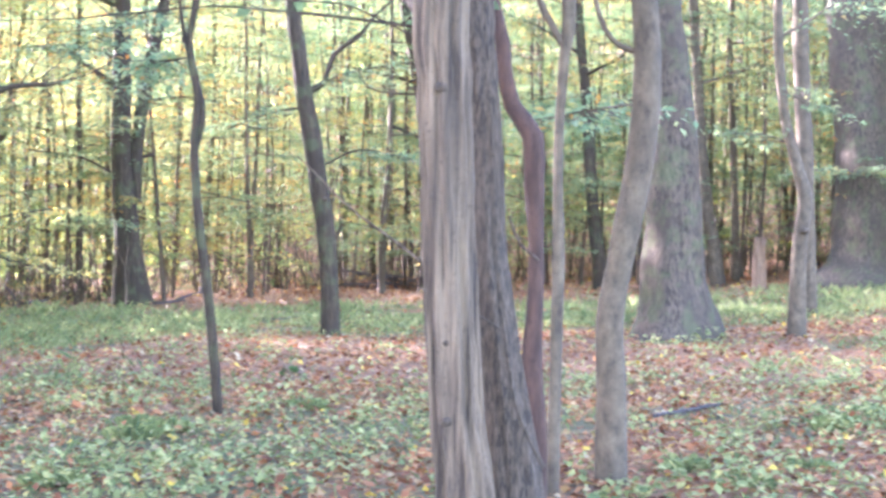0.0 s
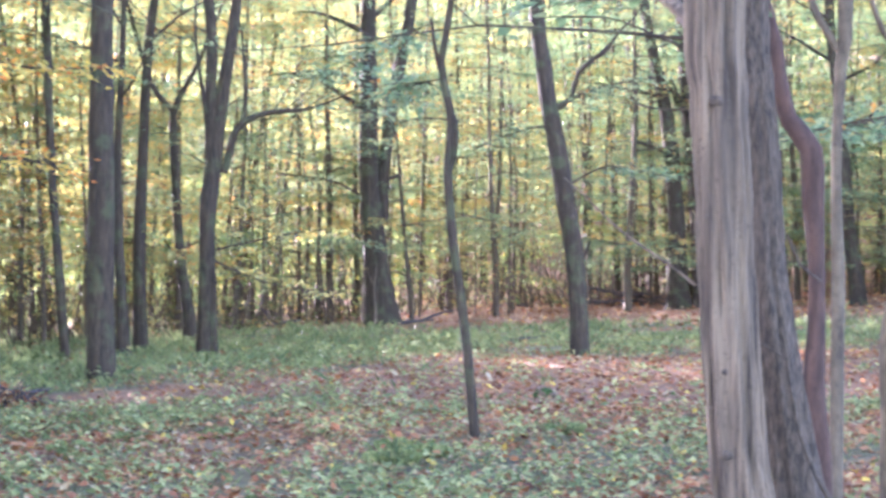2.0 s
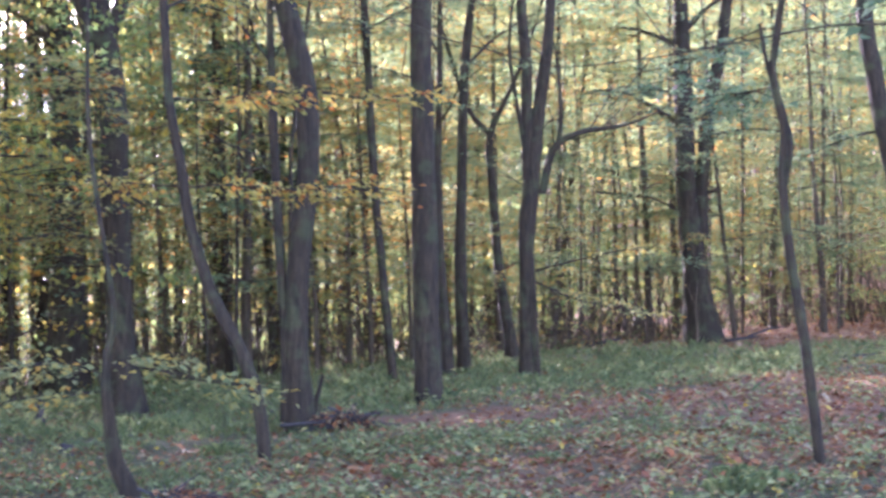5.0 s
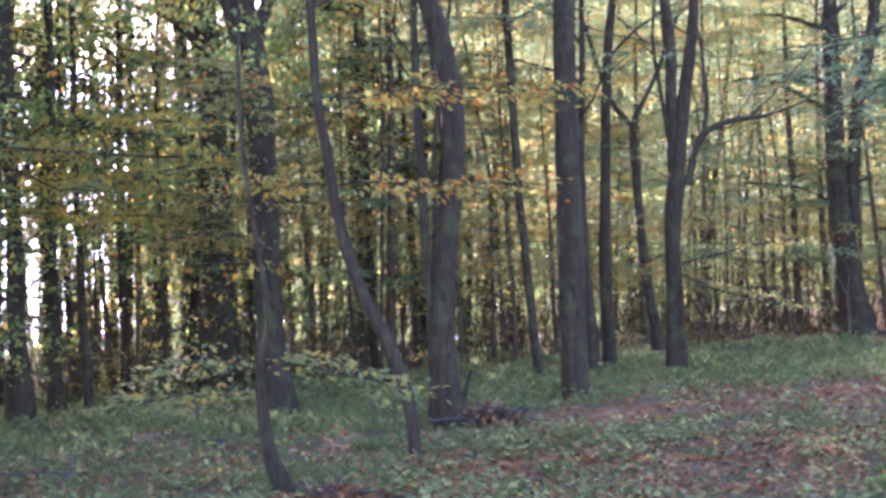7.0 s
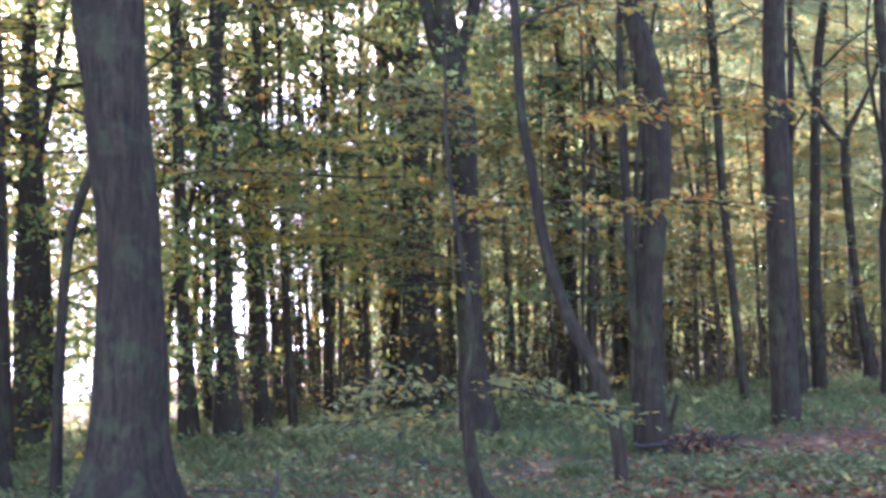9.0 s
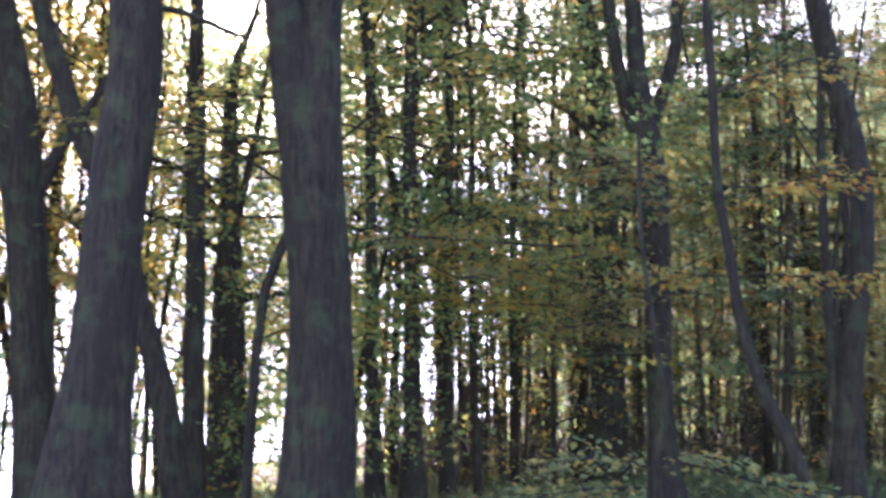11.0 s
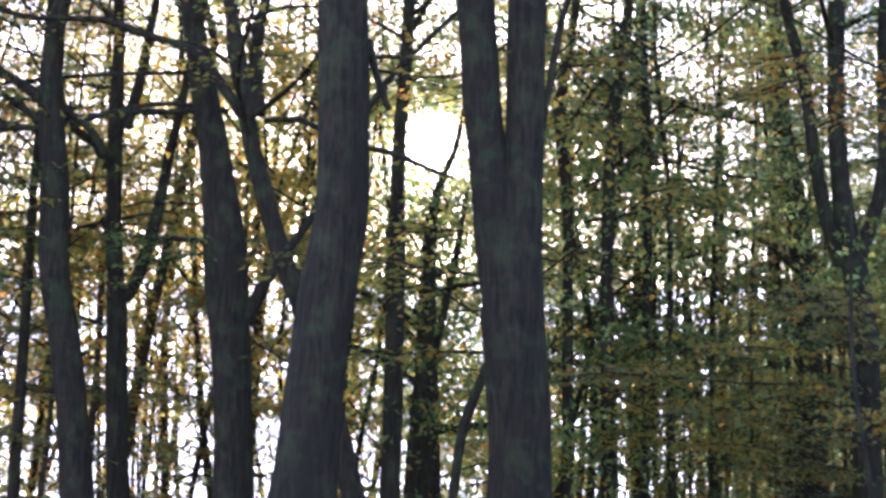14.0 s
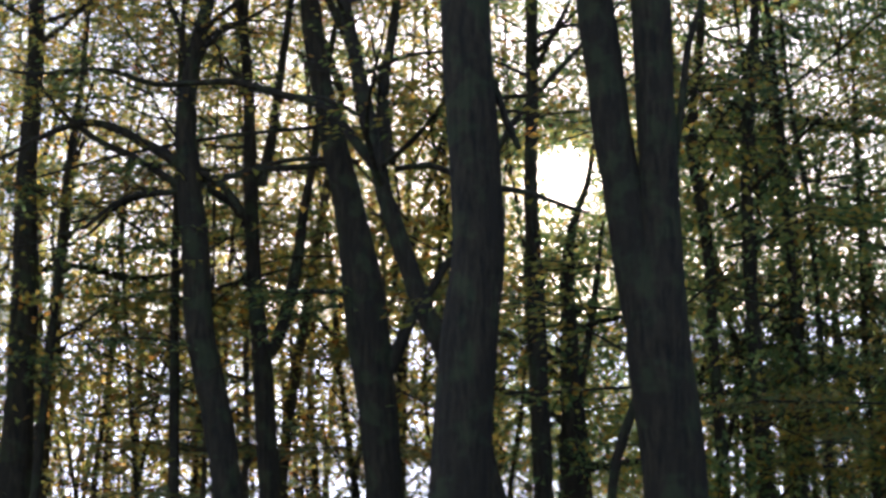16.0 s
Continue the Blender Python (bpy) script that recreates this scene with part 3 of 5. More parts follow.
hero(0.70, 6.98, -3.5, [(0.0, 0.0, 0.048), (0.6, 0.01, 0.036), (1.06, 0.01, 0.036), (1.44, 0.01, 0.036), (1.8, -0.0, 0.029), (2.15, 0.0, 0.028), (2.54, 0.02, 0.032), (2.86, 0.04, 0.042)], limbs=[[(2.57, 0.03, 0.019), (2.67, -0.03, 0.023), (2.79, -0.1, 0.023), (2.92, -0.15, 0.019)]], bark="grey", height=9.0, crown=0.4, label="thin straight grey sapling stem", knots=[(2.13, -0.01, 0.015), (1.89, 0.0, 0.013)])
hero(1.09, 7.45, -5.9, [(0.0, 0.0, 0.107), (0.55, -0.01, 0.091), (0.99, -0.03, 0.083), (1.34, 0.02, 0.077), (1.58, 0.06, 0.084), (1.92, 0.12, 0.083), (2.43, 0.16, 0.083), (2.94, 0.13, 0.077)], limbs=[[(2.61, 0.11, 0.021), (2.65, -0.01, 0.019), (2.75, -0.1, 0.017), (2.94, -0.17, 0.015)]], bark="grey", height=11.0, crown=0.35, label="smooth grey bent trunk with a knot hole", knots=[(1.45, 0.03, 0.024), (2.05, 0.12, 0.034), (2.54, 0.14, 0.028)], leafy=[[(2.31, 0.16, 0.014, 0.0), (2.4, -0.21, 0.009, 1.5), (2.46, -0.53, 0.005, 3.0)]])
hero(3.18, 19.03, -8.4, [(0.0, 0.0, 0.676), (0.32, -0.02, 0.5), (0.8, -0.04, 0.401), (1.61, -0.07, 0.36), (2.42, -0.11, 0.336), (3.63, -0.18, 0.295), (4.84, -0.31, 0.262)], bark="oak", height=19.0, crown=0.5, flare=1.2, label="big old tree with rough grey bark and a flared mossy foot")
hero(4.79, 18.62, -13.1, [(0.0, 0.0, 0.147), (0.77, 0.0, 0.118), (1.41, 0.02, 0.114), (1.92, 0.08, 0.11), (2.27, -0.01, 0.09), (2.91, -0.19, 0.073), (3.7, -0.31, 0.069), (4.73, -0.36, 0.061)], bark="grey", height=10.0, crown=0.4, label="slim crooked grey tree in the clearing", knots=[(1.5, 0.08, 0.065)], leafy=[[(2.71, -0.18, 0.029, 0.0), (2.83, -0.53, 0.02, 0.0), (2.84, -1.0, 0.012, 0.0)], [(3.46, -0.27, 0.024, 0.0), (3.22, 0.15, 0.02, 0.0), (3.14, 0.61, 0.012, 0.0)]])
hero(5.91, 22.56, -13.6, [(0.0, 0.0, 0.167), (1.52, -0.07, 0.147), (2.94, -0.14, 0.137), (4.36, -0.23, 0.137), (5.31, -0.27, 0.137)], bark="grey", height=14.0, crown=0.4, label="straight grey trunk behind a crooked one")
hero(9.10, 30.77, -15.6, [(0.0, 0.0, 1.351), (0.46, -0.0, 0.701), (1.35, -0.01, 0.614), (3.27, -0.08, 0.587), (5.19, -0.22, 0.601), (6.47, -0.3, 0.614)], bark="oak", height=20.0, crown=0.5, flare=1.15, label="massive old trunk with a wide flared foot", leafy=[[(2.51, -0.36, 0.067, 0.0), (2.51, -0.8, 0.04, -2.0), (2.28, -1.34, 0.02, -4.0)], [(2.52, -0.04, 0.067, 0.0), (2.52, 0.37, 0.04, -2.0), (2.3, 0.93, 0.02, -4.0)]])
hero(-1.85, 10.61, 10.0, [(0.0, 0.0, 0.048), (0.56, -0.07, 0.043), (1.13, -0.14, 0.041), (1.6, -0.21, 0.038), (2.16, -0.26, 0.036), (2.47, -0.25, 0.029), (2.68, -0.24, 0.036), (3.05, -0.32, 0.031), (3.38, -0.28, 0.029)], limbs=[[(2.18, -0.25, 0.021), (2.42, -0.2, 0.024), (2.61, -0.21, 0.026), (2.77, -0.27, 0.024)], [(3.03, -0.33, 0.017), (3.19, -0.37, 0.017), (3.47, -0.41, 0.014)]], bark="dark", height=7.5, crown=0.45, label="thin dark sapling with a looped double stem", leafy=[[(2.97, -0.31, 0.012, 0.0), (3.07, -0.71, 0.01, 1.5), (2.99, -1.17, 0.007, 3.0)], [(3.44, -0.37, 0.012, 0.0), (3.47, -0.95, 0.01, 1.5), (3.32, -1.62, 0.007, 3.0)]])
hero(-1.90, 20.34, 5.6, [(0.0, 0.0, 0.156), (0.82, -0.05, 0.139), (1.68, -0.13, 0.139), (2.54, -0.28, 0.147), (3.4, -0.43, 0.143), (3.83, -0.53, 0.134), (4.43, -0.6, 0.126), (5.12, -0.7, 0.121)], limbs=[[(3.7, -0.44, 0.052), (3.88, -0.18, 0.043), (4.28, -0.06, 0.039), (4.64, 0.36, 0.03)], [(1.08, -0.05, 0.026), (1.43, 0.02, 0.022), (1.73, 0.13, 0.017)]], bark="dark", height=14.0, crown=0.35, label="leaning brown trunk on the clearing edge", knots=[(2.11, -0.14, 0.052)], leafy=[[(2.54, -0.28, 0.035, 0.0), (2.86, 0.4, 0.026, 0.0), (2.71, 1.1, 0.017, 0.0)], [(3.49, -0.43, 0.035, 0.0), (3.38, -0.99, 0.026, 0.0), (3.1, -1.66, 0.017, 0.0)], [(3.75, -0.48, 0.035, 0.0), (4.03, 0.2, 0.026, 0.0), (4.22, 1.06, 0.017, 0.0)]])
hero(-7.16, 29.54, 13.3, [(0.0, 0.0, 0.474), (1.25, -0.16, 0.288), (2.5, -0.28, 0.263), (3.76, -0.35, 0.226), (5.64, -0.37, 0.188), (7.52, -0.41, 0.163)], limbs=[[(2.25, 0.01, 0.113), (3.25, -0.02, 0.138), (5.0, 0.16, 0.138), (6.5, 0.48, 0.138), (7.5, 0.61, 0.125)], [(3.13, -0.05, 0.056), (3.28, 0.14, 0.044), (3.31, 0.39, 0.031)]], bark="dark", height=16.0, crown=0.3, label="dark forked tree at the wood edge", leafy=[[(2.75, -0.3, 0.063, 0.0), (3.2, -1.17, 0.038, 0.0), (3.34, -2.3, 0.025, 0.0)], [(4.38, -0.16, 0.063, 0.0), (4.62, 0.84, 0.038, 0.0), (4.54, 1.83, 0.019, 0.0)], [(5.39, -0.34, 0.063, 0.0), (5.65, -1.4, 0.038, 0.0), (5.54, -2.4, 0.019, 0.0)]])
hero(-7.57, 12.51, 29.8, [(0.0, 0.0, 0.196), (0.7, -0.04, 0.141), (1.66, -0.02, 0.129), (2.56, 0.1, 0.116), (3.34, 0.12, 0.123), (3.94, 0.04, 0.123), (4.53, -0.1, 0.116), (5.56, -0.31, 0.116)], limbs=[[(0.11, -0.17, 0.061), (0.94, -0.15, 0.055), (1.66, -0.19, 0.049), (2.73, -0.24, 0.046), (3.63, -0.26, 0.043), (4.53, -0.27, 0.037)], [(0.1, 0.1, 0.043), (0.39, 0.18, 0.028), (0.6, 0.24, 0.018)]], bark="dark", height=14.0, crown=0.4, label="dark wavy trunk with side stems and suckers")
hero(-7.53, 15.74, 24.6, [(0.0, 0.0, 0.189), (0.76, -0.02, 0.167), (2.21, -0.02, 0.167), (3.66, -0.03, 0.153), (5.11, -0.02, 0.138)], bark="dark", height=17.0, crown=0.45, label="straight dark trunk at the grass edge")
hero(-6.57, 10.13, 30.6, [(0.0, 0.0, 0.063), (0.48, -0.06, 0.06), (0.99, -0.22, 0.06), (1.5, -0.46, 0.055), (2.1, -0.64, 0.05), (2.65, -0.72, 0.045), (3.21, -0.81, 0.043), (3.86, -0.84, 0.04), (5.42, -0.92, 0.043)], bark="dark", height=9.0, crown=0.4, leaf="flame", label="thin S-curved dark tree with orange leaf twigs", leafy=[[(3.23, -0.79, 0.018, 0.0), (3.21, -0.42, 0.015, 0.0), (3.29, -0.01, 0.013, 0.0), (3.29, 0.39, 0.013, 0.0), (3.24, 0.89, 0.01, 0.0), (3.26, 1.44, 0.008, 0.0)], [(2.43, -0.69, 0.015, 0.0), (2.47, -0.34, 0.013, 0.0), (2.41, 0.11, 0.013, 0.0), (2.44, 0.62, 0.01, 0.0), (2.38, 1.06, 0.008, 0.0)], [(2.45, -0.71, 0.013, 0.0), (2.47, -1.03, 0.01, 0.0), (2.53, -1.38, 0.008, 0.0)]])
hero(-6.39, 8.04, 35.6, [(0.0, 0.0, 0.09), (0.14, -0.11, 0.073), (0.32, -0.19, 0.06), (0.62, -0.23, 0.047), (0.87, -0.25, 0.038), (1.12, -0.24, 0.028), (1.46, -0.19, 0.019)], bark="dark", height=4.0, crown=9, leaf="pale", label="small bent sapling curving out of the ground", leafy=[[(0.95, -0.24, 0.013, 0.0), (1.05, -0.5, 0.011, 0.0), (1.06, -0.83, 0.006, 0.0)], [(1.04, -0.23, 0.013, 0.0), (0.99, 0.09, 0.011, 0.0), (0.9, 0.42, 0.009, 0.0), (0.84, 0.76, 0.006, 0.0)], [(0.83, -0.24, 0.011, 0.0), (0.84, -0.5, 0.009, 0.0), (0.77, -1.08, 0.006, 0.0)]])
hero(-10.89, 13.98, 36.2, [(0.0, 0.0, 0.305), (0.95, -0.08, 0.178), (2.04, -0.12, 0.171), (3.12, -0.13, 0.171), (4.21, -0.16, 0.175), (5.73, -0.37, 0.124), (7.22, -0.41, 0.109)], limbs=[[(4.78, -0.39, 0.095), (5.74, -0.62, 0.087), (7.25, -0.82, 0.08)], [(4.84, -0.18, 0.087), (5.85, 0.12, 0.08), (7.18, 0.15, 0.073)]], bark="dark", height=17.0, crown=0.4, leaf="gold", label="tall dark tree forking into three stems", leafy=[[(3.22, -0.15, 0.029, 0.0), (3.25, -0.56, 0.025, -1.0), (3.17, -1.28, 0.022, -2.0), (3.15, -2.07, 0.015, -3.0), (3.12, -2.59, 0.011, -4.0)], [(2.66, -0.14, 0.029, 0.0), (2.69, -0.74, 0.022, -1.3333333333333333), (2.84, -1.55, 0.018, -2.6666666666666665), (2.68, -2.08, 0.011, -4.0)], [(3.54, -0.12, 0.029, 0.0), (3.76, -0.37, 0.022, -3.0), (3.67, -0.71, 0.015, -6.0)], [(2.2, -0.11, 0.029, 0.0), (2.34, -0.67, 0.022, -1.0), (2.23, -1.18, 0.015, -2.0)]])
hero(-14.60, 17.43, 38.6, [(0.0, 0.0, 0.364), (1.76, 0.01, 0.256), (3.6, -0.0, 0.233), (5.44, -0.03, 0.205), (7.89, -0.36, 0.158)], bark="dark", height=17.0, crown=0.3, label="dark trunk wrapped in shade at the wood edge")
# The pale leaf colour here stands for sunlight caught on the low sprays.
hero(-8.03, 20.67, 20.5, [(0.0, 0.0, 0.138), (0.87, 0.01, 0.11), (1.88, 0.04, 0.124), (2.52, 0.07, 0.143), (3.44, 0.17, 0.124), (4.36, 0.29, 0.106), (5.29, 0.43, 0.092), (6.03, 0.5, 0.083)], limbs=[[(0.02, 0.17, 0.074), (0.87, 0.14, 0.064), (1.88, 0.11, 0.055)], [(3.17, 0.09, 0.101), (4.18, 0.08, 0.092), (5.1, 0.09, 0.092), (6.03, 0.02, 0.083)], [(2.94, 0.3, 0.064), (3.67, 0.51, 0.06), (3.92, 0.93, 0.046), (4.01, 1.57, 0.032)], [(3.67, 0.56, 0.037), (4.18, 0.64, 0.037), (4.73, 0.61, 0.028)]], bark="dark", height=13.0, leaf="pale", crown=0.45, label="forked dark tree with two feet", leafy=[[(1.7, 0.18, 0.037, 0.0), (1.83, 0.73, 0.028, 0.0), (1.96, 1.28, 0.023, 0.0), (2.05, 1.92, 0.014, 0.0)], [(1.52, 0.17, 0.037, 0.0), (1.25, 0.78, 0.028, -0.5), (1.02, 1.74, 0.014, -1.0)]])
hero(-9.39, 23.63, 21.1, [(0.0, 0.0, 0.185), (0.29, -0.02, 0.137), (1.41, -0.19, 0.095), (2.46, -0.27, 0.084), (3.51, -0.34, 0.074), (4.23, -0.35, 0.068), (4.72, -0.12, 0.047), (5.51, 0.25, 0.037)], limbs=[[(4.23, -0.35, 0.053), (4.53, -0.64, 0.047), (4.98, -0.85, 0.042), (6.03, -1.16, 0.037)]], bark="dark", height=10.0, crown=0.5, label="thin dark tree with a wide fork")
hero(-9.45, 21.45, 23.1, [(0.0, 0.0, 0.177), (0.27, 0.0, 0.131), (1.93, -0.03, 0.107), (3.38, 0.02, 0.087), (4.83, 0.07, 0.078), (5.81, 0.16, 0.078), (6.29, 0.23, 0.068)], bark="dark", height=13.0, crown=0.4, label="slim dark trunk at the wood edge")
hero(-9.35, 20.56, 23.7, [(0.0, 0.0, 0.14), (0.9, -0.04, 0.084), (1.92, -0.1, 0.075), (3.32, -0.13, 0.066)], bark="dark", height=9.0, crown=0.4, label="slim dark trunk with a swollen foot")
hero(-9.79, 19.43, 25.9, [(0.0, 0.0, 0.077), (1.31, -0.13, 0.072), (2.56, -0.23, 0.063), (3.72, -0.3, 0.063), (5.06, -0.35, 0.063), (5.95, -0.39, 0.063)], bark="dark", height=12.0, crown=0.4, label="slim slightly leaning dark tree")
hero(-14.47, 12.33, 47.8, [(0.0, 0.0, 0.166), (1.31, -0.05, 0.1), (2.81, -0.07, 0.085), (4.33, -0.1, 0.077), (5.84, -0.12, 0.077)], bark="dark", height=15.0, crown=0.4, label="slim dark trunk against the bright field")
hero(-13.99, 12.59, 46.3, [(0.0, 0.0, 0.239), (1.1, -0.03, 0.131), (2.57, -0.04, 0.108), (4.05, -0.08, 0.096), (5.52, -0.1, 0.088)], bark="dark", height=15.0, crown=0.4, leaf="amber", label="dark trunk against the bright field", leafy=[[(3.11, -0.09, 0.035, 0.0), (3.42, 0.34, 0.027, -1.25), (3.61, 0.79, 0.019, -2.5), (3.55, 1.35, 0.015, -3.75), (3.38, 1.67, 0.012, -5.0)], [(2.88, -0.12, 0.035, 0.0), (3.05, 0.39, 0.027, -1.6666666666666667), (2.93, 1.0, 0.019, -3.3333333333333335), (2.98, 1.72, 0.012, -5.0)], [(2.77, -0.12, 0.031, 0.0), (2.64, 0.48, 0.023, -2.0), (2.52, 1.13, 0.015, -4.0)]])
hero(-14.39, 13.61, 45.0, [(0.0, 0.0, 0.142), (1.44, -0.01, 0.073), (3.39, 0.01, 0.065), (5.74, 0.01, 0.065)], bark="dark", height=14.0, crown=0.4, label="slim dark trunk against the bright field")
hero(-14.07, 13.92, 43.7, [(0.0, 0.0, 0.082), (2.21, -0.09, 0.049), (3.78, -0.13, 0.049), (4.95, -0.12, 0.04)], bark="dark", height=11.0, crown=0.4, label="thin dark tree against the bright field")
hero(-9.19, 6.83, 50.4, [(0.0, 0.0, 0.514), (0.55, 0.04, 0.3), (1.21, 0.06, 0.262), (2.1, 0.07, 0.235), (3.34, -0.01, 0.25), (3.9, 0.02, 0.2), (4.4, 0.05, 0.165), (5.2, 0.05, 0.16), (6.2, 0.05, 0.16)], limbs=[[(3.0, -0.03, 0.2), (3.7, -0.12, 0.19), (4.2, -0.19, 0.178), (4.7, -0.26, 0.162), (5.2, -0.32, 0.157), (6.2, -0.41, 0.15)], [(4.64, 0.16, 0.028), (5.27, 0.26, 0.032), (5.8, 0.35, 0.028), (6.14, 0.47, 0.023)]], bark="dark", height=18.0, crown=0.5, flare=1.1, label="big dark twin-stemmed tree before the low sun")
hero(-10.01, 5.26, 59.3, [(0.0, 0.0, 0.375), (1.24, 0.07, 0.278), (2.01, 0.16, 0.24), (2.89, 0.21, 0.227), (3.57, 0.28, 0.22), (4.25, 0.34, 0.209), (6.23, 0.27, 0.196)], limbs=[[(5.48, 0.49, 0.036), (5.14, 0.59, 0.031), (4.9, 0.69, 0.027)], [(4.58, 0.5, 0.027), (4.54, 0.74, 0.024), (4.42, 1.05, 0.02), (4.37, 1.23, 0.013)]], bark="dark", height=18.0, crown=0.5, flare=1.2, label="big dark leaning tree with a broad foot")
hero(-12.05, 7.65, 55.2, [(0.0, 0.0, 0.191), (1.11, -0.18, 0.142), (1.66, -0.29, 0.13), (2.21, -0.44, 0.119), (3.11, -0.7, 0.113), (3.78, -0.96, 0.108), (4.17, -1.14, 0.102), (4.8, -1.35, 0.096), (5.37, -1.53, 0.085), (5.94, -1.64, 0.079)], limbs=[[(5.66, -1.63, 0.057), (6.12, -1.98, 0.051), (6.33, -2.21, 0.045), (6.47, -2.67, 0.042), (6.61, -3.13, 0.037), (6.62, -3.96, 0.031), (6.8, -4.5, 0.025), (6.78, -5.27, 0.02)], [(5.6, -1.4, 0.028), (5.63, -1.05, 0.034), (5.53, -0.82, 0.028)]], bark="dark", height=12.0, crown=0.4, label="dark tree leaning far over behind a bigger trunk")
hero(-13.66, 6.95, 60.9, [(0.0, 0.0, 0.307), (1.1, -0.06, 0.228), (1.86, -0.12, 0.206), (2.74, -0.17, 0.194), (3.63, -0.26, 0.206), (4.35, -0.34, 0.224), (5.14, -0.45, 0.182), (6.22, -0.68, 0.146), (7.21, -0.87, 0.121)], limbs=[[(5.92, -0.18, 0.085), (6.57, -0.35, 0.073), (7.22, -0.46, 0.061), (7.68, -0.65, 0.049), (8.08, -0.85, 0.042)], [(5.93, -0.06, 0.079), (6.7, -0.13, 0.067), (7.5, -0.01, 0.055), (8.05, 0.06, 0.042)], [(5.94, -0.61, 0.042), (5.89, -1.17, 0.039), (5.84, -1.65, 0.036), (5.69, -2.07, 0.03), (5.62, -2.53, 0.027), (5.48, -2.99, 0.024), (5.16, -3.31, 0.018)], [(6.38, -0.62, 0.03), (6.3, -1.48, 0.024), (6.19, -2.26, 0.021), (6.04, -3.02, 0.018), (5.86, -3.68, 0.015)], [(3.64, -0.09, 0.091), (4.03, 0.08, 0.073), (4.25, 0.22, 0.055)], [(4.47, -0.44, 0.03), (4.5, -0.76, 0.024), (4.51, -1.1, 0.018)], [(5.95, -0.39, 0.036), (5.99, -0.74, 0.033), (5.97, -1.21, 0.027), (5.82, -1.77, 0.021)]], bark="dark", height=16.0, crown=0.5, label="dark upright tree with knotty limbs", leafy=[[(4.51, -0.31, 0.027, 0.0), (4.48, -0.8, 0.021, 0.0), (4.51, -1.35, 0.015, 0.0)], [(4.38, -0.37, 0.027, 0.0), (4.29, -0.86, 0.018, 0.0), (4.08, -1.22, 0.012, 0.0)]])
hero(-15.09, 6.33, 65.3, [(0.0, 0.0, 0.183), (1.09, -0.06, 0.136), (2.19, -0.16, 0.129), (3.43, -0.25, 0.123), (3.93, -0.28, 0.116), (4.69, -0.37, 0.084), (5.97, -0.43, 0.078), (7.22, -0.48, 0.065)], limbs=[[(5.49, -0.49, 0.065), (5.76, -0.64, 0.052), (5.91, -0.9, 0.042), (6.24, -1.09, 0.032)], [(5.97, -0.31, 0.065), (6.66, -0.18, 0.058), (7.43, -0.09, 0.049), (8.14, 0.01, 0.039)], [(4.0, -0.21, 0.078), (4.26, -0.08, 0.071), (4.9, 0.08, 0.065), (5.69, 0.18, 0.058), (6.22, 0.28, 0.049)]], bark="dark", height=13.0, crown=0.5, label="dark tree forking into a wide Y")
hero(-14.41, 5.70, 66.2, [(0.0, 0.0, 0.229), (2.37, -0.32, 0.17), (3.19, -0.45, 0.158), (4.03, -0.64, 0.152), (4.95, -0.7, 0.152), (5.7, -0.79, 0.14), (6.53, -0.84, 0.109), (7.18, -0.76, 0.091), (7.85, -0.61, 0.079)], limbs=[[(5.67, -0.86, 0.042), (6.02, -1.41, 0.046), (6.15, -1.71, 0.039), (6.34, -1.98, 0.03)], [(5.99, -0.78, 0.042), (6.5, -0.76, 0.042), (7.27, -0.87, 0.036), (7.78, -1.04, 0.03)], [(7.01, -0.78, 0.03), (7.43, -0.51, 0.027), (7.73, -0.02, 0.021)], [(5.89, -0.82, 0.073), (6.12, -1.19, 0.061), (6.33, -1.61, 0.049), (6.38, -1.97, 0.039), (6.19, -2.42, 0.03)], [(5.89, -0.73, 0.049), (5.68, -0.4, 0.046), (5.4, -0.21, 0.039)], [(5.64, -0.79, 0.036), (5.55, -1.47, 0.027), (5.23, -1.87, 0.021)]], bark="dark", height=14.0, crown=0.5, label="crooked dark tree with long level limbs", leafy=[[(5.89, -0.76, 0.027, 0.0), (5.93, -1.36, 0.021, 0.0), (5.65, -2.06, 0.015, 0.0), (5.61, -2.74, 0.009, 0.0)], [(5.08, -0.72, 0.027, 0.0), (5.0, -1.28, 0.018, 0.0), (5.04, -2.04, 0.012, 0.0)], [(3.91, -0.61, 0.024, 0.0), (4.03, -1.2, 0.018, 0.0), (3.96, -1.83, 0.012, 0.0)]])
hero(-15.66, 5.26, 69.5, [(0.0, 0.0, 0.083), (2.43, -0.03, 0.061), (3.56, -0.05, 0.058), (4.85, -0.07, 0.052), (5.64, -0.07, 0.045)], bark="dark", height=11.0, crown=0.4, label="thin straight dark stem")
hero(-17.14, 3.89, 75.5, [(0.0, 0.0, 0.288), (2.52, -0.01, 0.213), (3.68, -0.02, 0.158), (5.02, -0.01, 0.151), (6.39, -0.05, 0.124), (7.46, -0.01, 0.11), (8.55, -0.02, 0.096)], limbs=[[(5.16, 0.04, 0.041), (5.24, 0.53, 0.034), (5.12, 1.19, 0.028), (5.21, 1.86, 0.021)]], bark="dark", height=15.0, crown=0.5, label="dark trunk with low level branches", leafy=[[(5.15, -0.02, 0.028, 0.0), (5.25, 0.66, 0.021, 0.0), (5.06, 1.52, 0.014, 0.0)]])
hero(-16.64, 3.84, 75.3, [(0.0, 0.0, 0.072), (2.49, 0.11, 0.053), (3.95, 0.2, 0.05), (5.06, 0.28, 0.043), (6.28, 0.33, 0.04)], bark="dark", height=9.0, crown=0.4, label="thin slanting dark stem")
